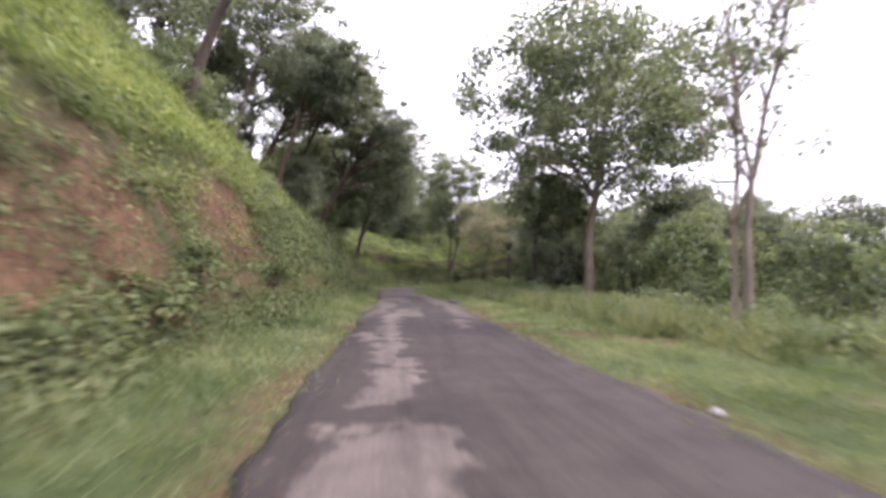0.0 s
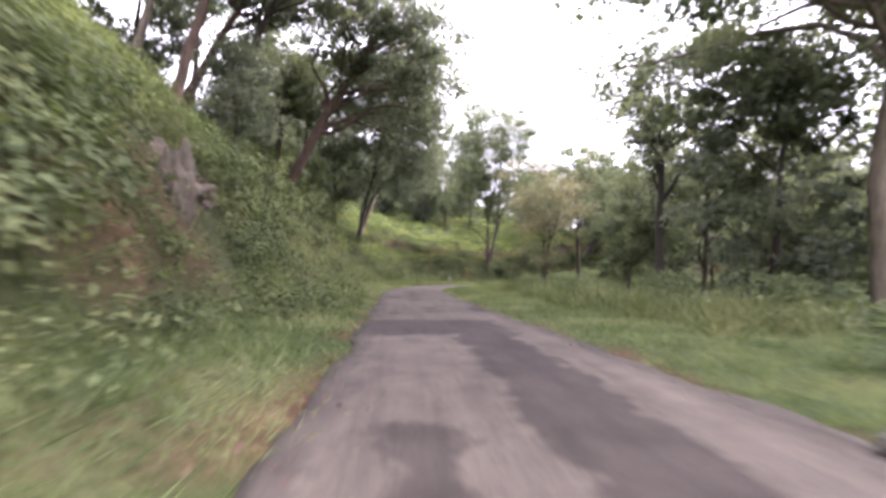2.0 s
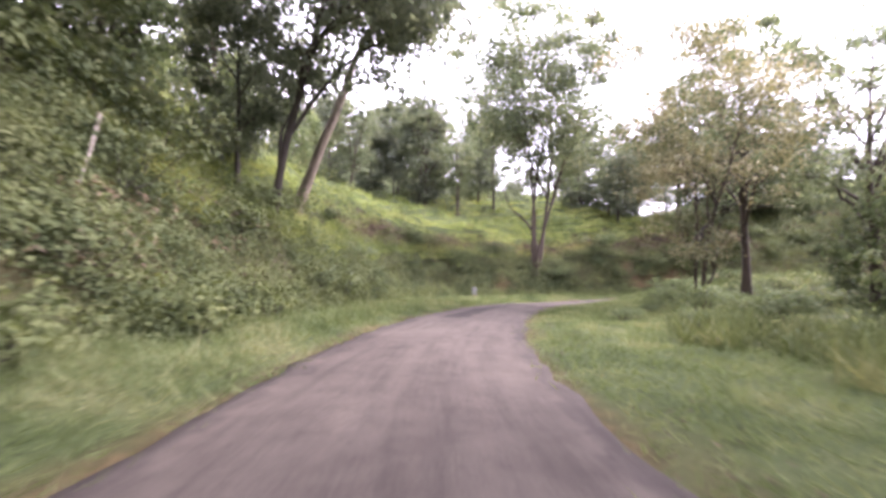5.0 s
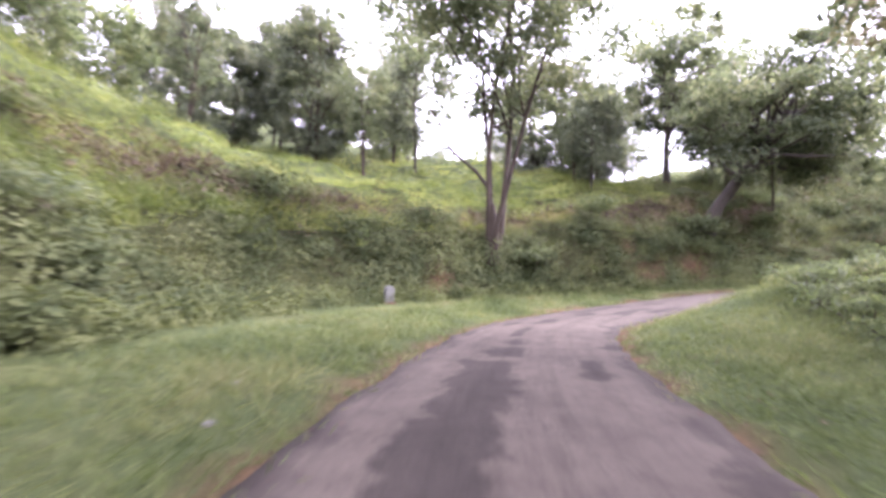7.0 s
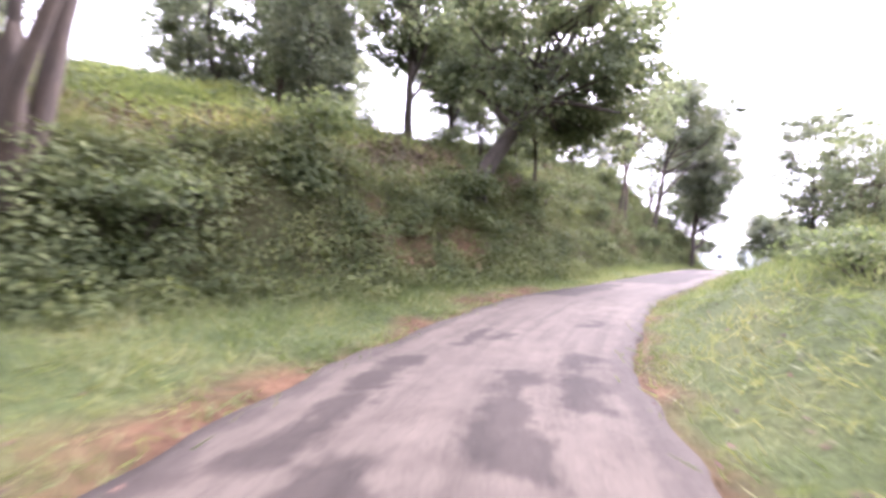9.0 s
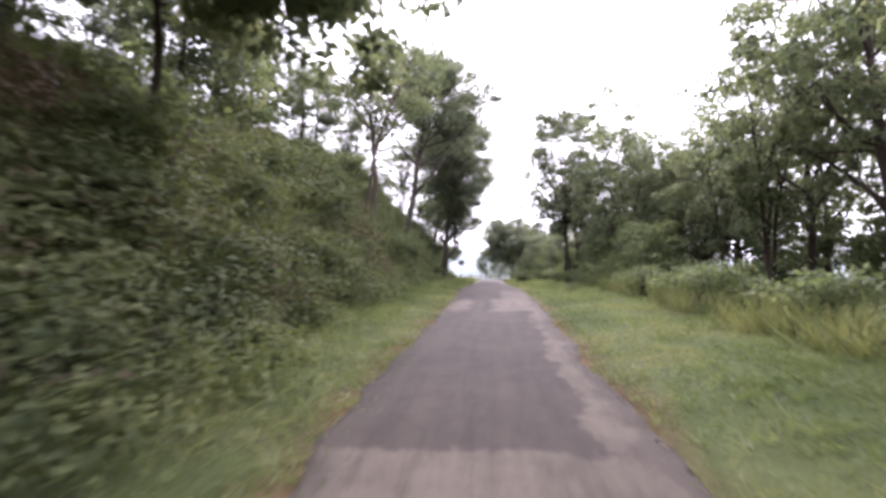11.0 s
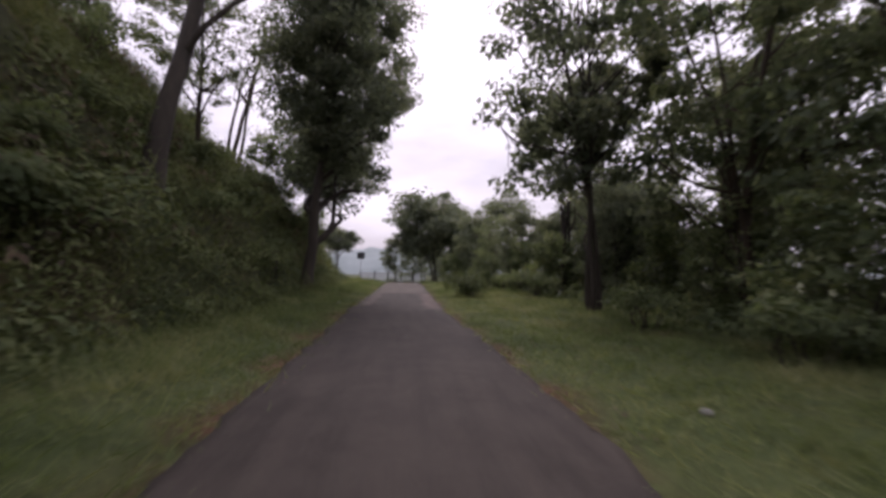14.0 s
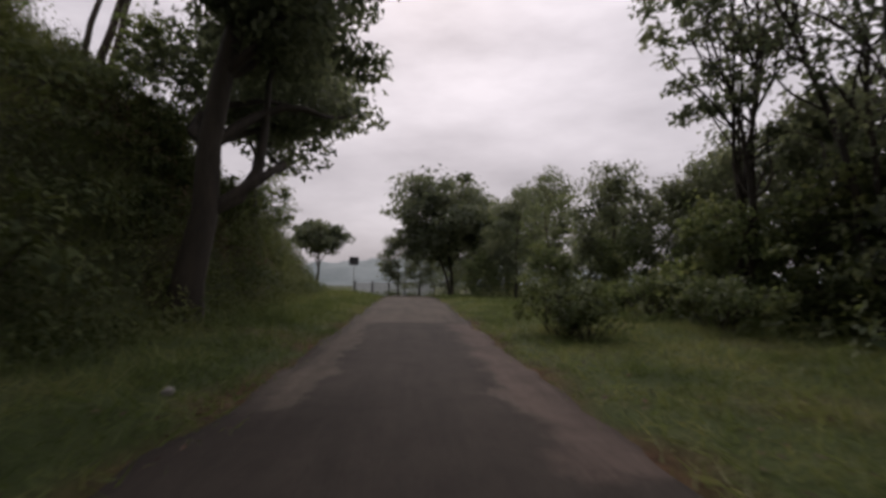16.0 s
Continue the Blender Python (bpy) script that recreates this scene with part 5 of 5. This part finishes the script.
# these hills look hazy by their colour only
far_hill(1500, 330, 520, 300, 88, 95, 2, "hill beyond the valley, coloured pale blue for haze")
far_hill(1900, 700, 800, 300, 70, 100, 5, "long hill on the horizon, coloured pale blue for haze")
far_hill(1700, -300, 900, 300, 60, 80, 8, "low hill across the valley, coloured pale blue for haze")


# ---- shrubs that stand apart ----
def shrub(label, x, y, w, h, material, seed, leaf=0.17, per=52, domes=12, group="", category="shrub"):
    rg = np.random.default_rng(seed)
    root = new("shrub")
    root.matrix_world = pose(x, y, ground_z(x, y), 0, 0, seed * 31 % 360)
    c = rg.normal(size=(domes, 3)) * np.array([w * 0.24, w * 0.24, 0])
    c[:, 2] = h * (0.15 + 0.4 * rg.random(domes))
    v, f = dome_leaves(c, w * (0.16 + 0.14 * rg.random(domes)), h * (0.3 + 0.25 * rg.random(domes)), per, leaf, rg)
    mesh_part("foliage", set_mesh("foliage", v, f, 3), material, root)
    verts, faces = [], []
    for q in c:
        tube(verts, faces, bent((q[0] * 0.2, q[1] * 0.2, -0.15), q + np.array([0, 0, h * 0.25]), rg, 4, 0.08), np.linspace(0.022, 0.008, 4), 3)
    mesh_part("woody_base", set_mesh("woody_base", np.array(verts), np.array(faces), 4, True), M_BARK_DARK, root)
    return tagged(root, label, category, group)


SHRUBS = [("broad-leaved bluish green shrub at the foot of the bank", 2.0, 1.25, M_BROAD, 0.16), ("rounded dark green shrub", 2.2, 1.5, M_CREEPER, 0.15), ("light green leafy shrub at the wood's edge", 2.4, 1.6, M_LEAF_LIGHT, 0.16),
          ("low spreading green bush in the verge grass", 1.5, 0.6, M_LEAF_LIGHT, 0.12)]
SHRUB_FIRST = {}


def plant_shrub(kind, x, y, k, group):
    label, w, h, material, leaf = SHRUBS[kind]
    if kind not in SHRUB_FIRST:
        SHRUB_FIRST[kind] = shrub(label, x, y, w * k, h * k, material, 500 + kind, leaf, group=group)
        SHRUB_FIRST[kind]["first_scale"] = k
        return
    copy_thing(SHRUB_FIRST[kind], pose(x, y, ground_z(x, y), 0, 0, (x * 77 + y * 41) % 360) @ Matrix.Scale(k / SHRUB_FIRST[kind]["first_scale"], 4))


for x, y, k in [(-1.6, 13.4, 0.9), (-2.2, 16.0, 0.8), (-2.0, 18.6, 0.75), (-2.6, 21.0, 0.7), (-2.9, 23.2, 0.7), (-3.2, 25.5, 0.6), (-1.2, 10.6, 0.8), (-4.9, 50.6, 0.8), (-5.3, 53.0, 0.7), (-5.6, 49.0, 0.7),
                (-6.2, 56.0, 0.8), (-6.8, 58.5, 0.8), (-6.5, 62.0, 0.9), (-6.6, 66, 0.8), (-6.4, 72, 0.9), (-6.0, 77, 0.9)]:
    plant_shrub(0, x, y, k, "shrubs along the bank")
for x, y, k in [(62.5, 94.3, 0.82), (61.9, 93.9, 0.62), (63.2, 94.0, 0.6), (-4.5, 88.0, 1.0), (0.5, 90.5, 0.9), (6.5, 91.0, 0.8), (58, 103.0, 0.9), (64, 104, 0.9), (47, 100, 0.9), (100, 108.0, 0.7), (101.5, 106.3, 0.8), (103, 104.6, 0.7), (97, 110.6, 0.7)]:
    plant_shrub(1, x, y, k, "rounded shrubs")
for x, y, k in [(9.0, 40.5, 0.9), (8.2, 46.0, 0.9), (11.0, 37.0, 0.8), (13.5, 30.0, 0.9), (14.5, 24.0, 0.9), (6.6, 53.0, 0.8), (5.8, 65.0, 0.8), (6.8, 70.0, 0.8), (27.5, 83.5, 0.9), (32, 84.8, 0.9),
                (37, 86.0, 0.8), (43, 87.0, 0.8), (47, 88.4, 0.7), (51.5, 89.2, 0.7), (36.5, 84.3, 0.9), (39.5, 83.2, 1.1), (42, 84.6, 0.9), (38, 81.5, 1.2), (45, 85.2, 0.9), (34.5, 83.6, 0.9), (63.5, 90.8, 0.8), (66.5, 91.4, 0.8), (69, 92.2, 0.7), (72, 92.8, 0.7), (24, 81.5, 0.9), (21, 80, 0.8)]:
    plant_shrub(2, x, y, k, "shrubs at the wood's edge")
for x, y, k in [(9.0, 78.2, 1.2), (9.5, 79.5, 1.1), (10.3, 80.7, 1.2), (8.0, 77.0, 0.9), (11.0, 81.4, 1.1), (11.6, 82.4, 0.8), (10.6, 79.2, 1.2), (12.2, 81.0, 1.0), (7.2, 75.8, 0.8), (13.0, 82.6, 0.8), (8.2, 20.0, 1.0), (9.2, 22.5, 1.1), (10.0, 26.0, 1.2), (9.0, 30.0, 1.2), (9.6, 33.5, 1.1), (8.6, 36.5, 1.1), (8.0, 28.0, 0.9), (11.5, 21.0, 1.2), (12.0, 16.5, 1.1), (4.6, 66.0, 1.0), (3.4, 68.5, 0.8), (6.5, 42.0, 0.9), (5.6, 33.5, 0.8), (8.5, 26.0, 0.9), (9.5, 15.5, 1.0), (15.8, 83.0, 1.0), (17.5, 84.0, 0.9), (11.5, 79.5, 0.9), (14, 81, 1.1), (20.5, 84.8, 0.8), (38.5, 88.8, 0.7)]:
    plant_shrub(3, x, y, k, "low bushes in the verge")


# dark leafy shrubs on the bank before the bend, their colour standing in for shade
for x, y, k in [(-8.6, 52.0, 0.9), (-9.4, 54.6, 1.1), (-8.4, 56.4, 0.8), (-10.4, 57.2, 1.2), (-9.2, 59.2, 0.9), (-11.2, 62.6, 1.2), (-9.6, 64.2, 1.0), (-8.3, 61.4, 0.8), (-10.8, 66.6, 1.2), (-9.0, 68.4, 0.9), (-12.6, 65.0, 1.3), (-7.8, 50.0, 0.8),
                (-9.8, 51.8, 1.1), (-11.6, 55.4, 1.3), (-7.6, 65.6, 0.7), (-12.8, 59.0, 1.2)]:
    plant_shrub(1, x, y, k, "dark shrubs on the bank")


# rounded growth standing out along the top of the bank
crest = np.random.default_rng(77)
for k in range(104):
    s_k = (68 + 42 * crest.random()) if k < 22 else (150 + 56 * crest.random()) if k < 56 else (114 + 86 * crest.random())
    u_k = 2.5 + 6.5 * crest.random() if k < 56 else 0.2 + 3.8 * crest.random()
    cx, cy, _ = on_road(s_k, float(np.interp(s_k, BANK_A[:, 0], BANK_A[:, 1])) + u_k)
    plant_shrub(int(crest.integers(1, 3)), float(cx[0]), float(cy[0]), 0.55 + 0.6 * float(crest.random()), "shrubs on the bank")
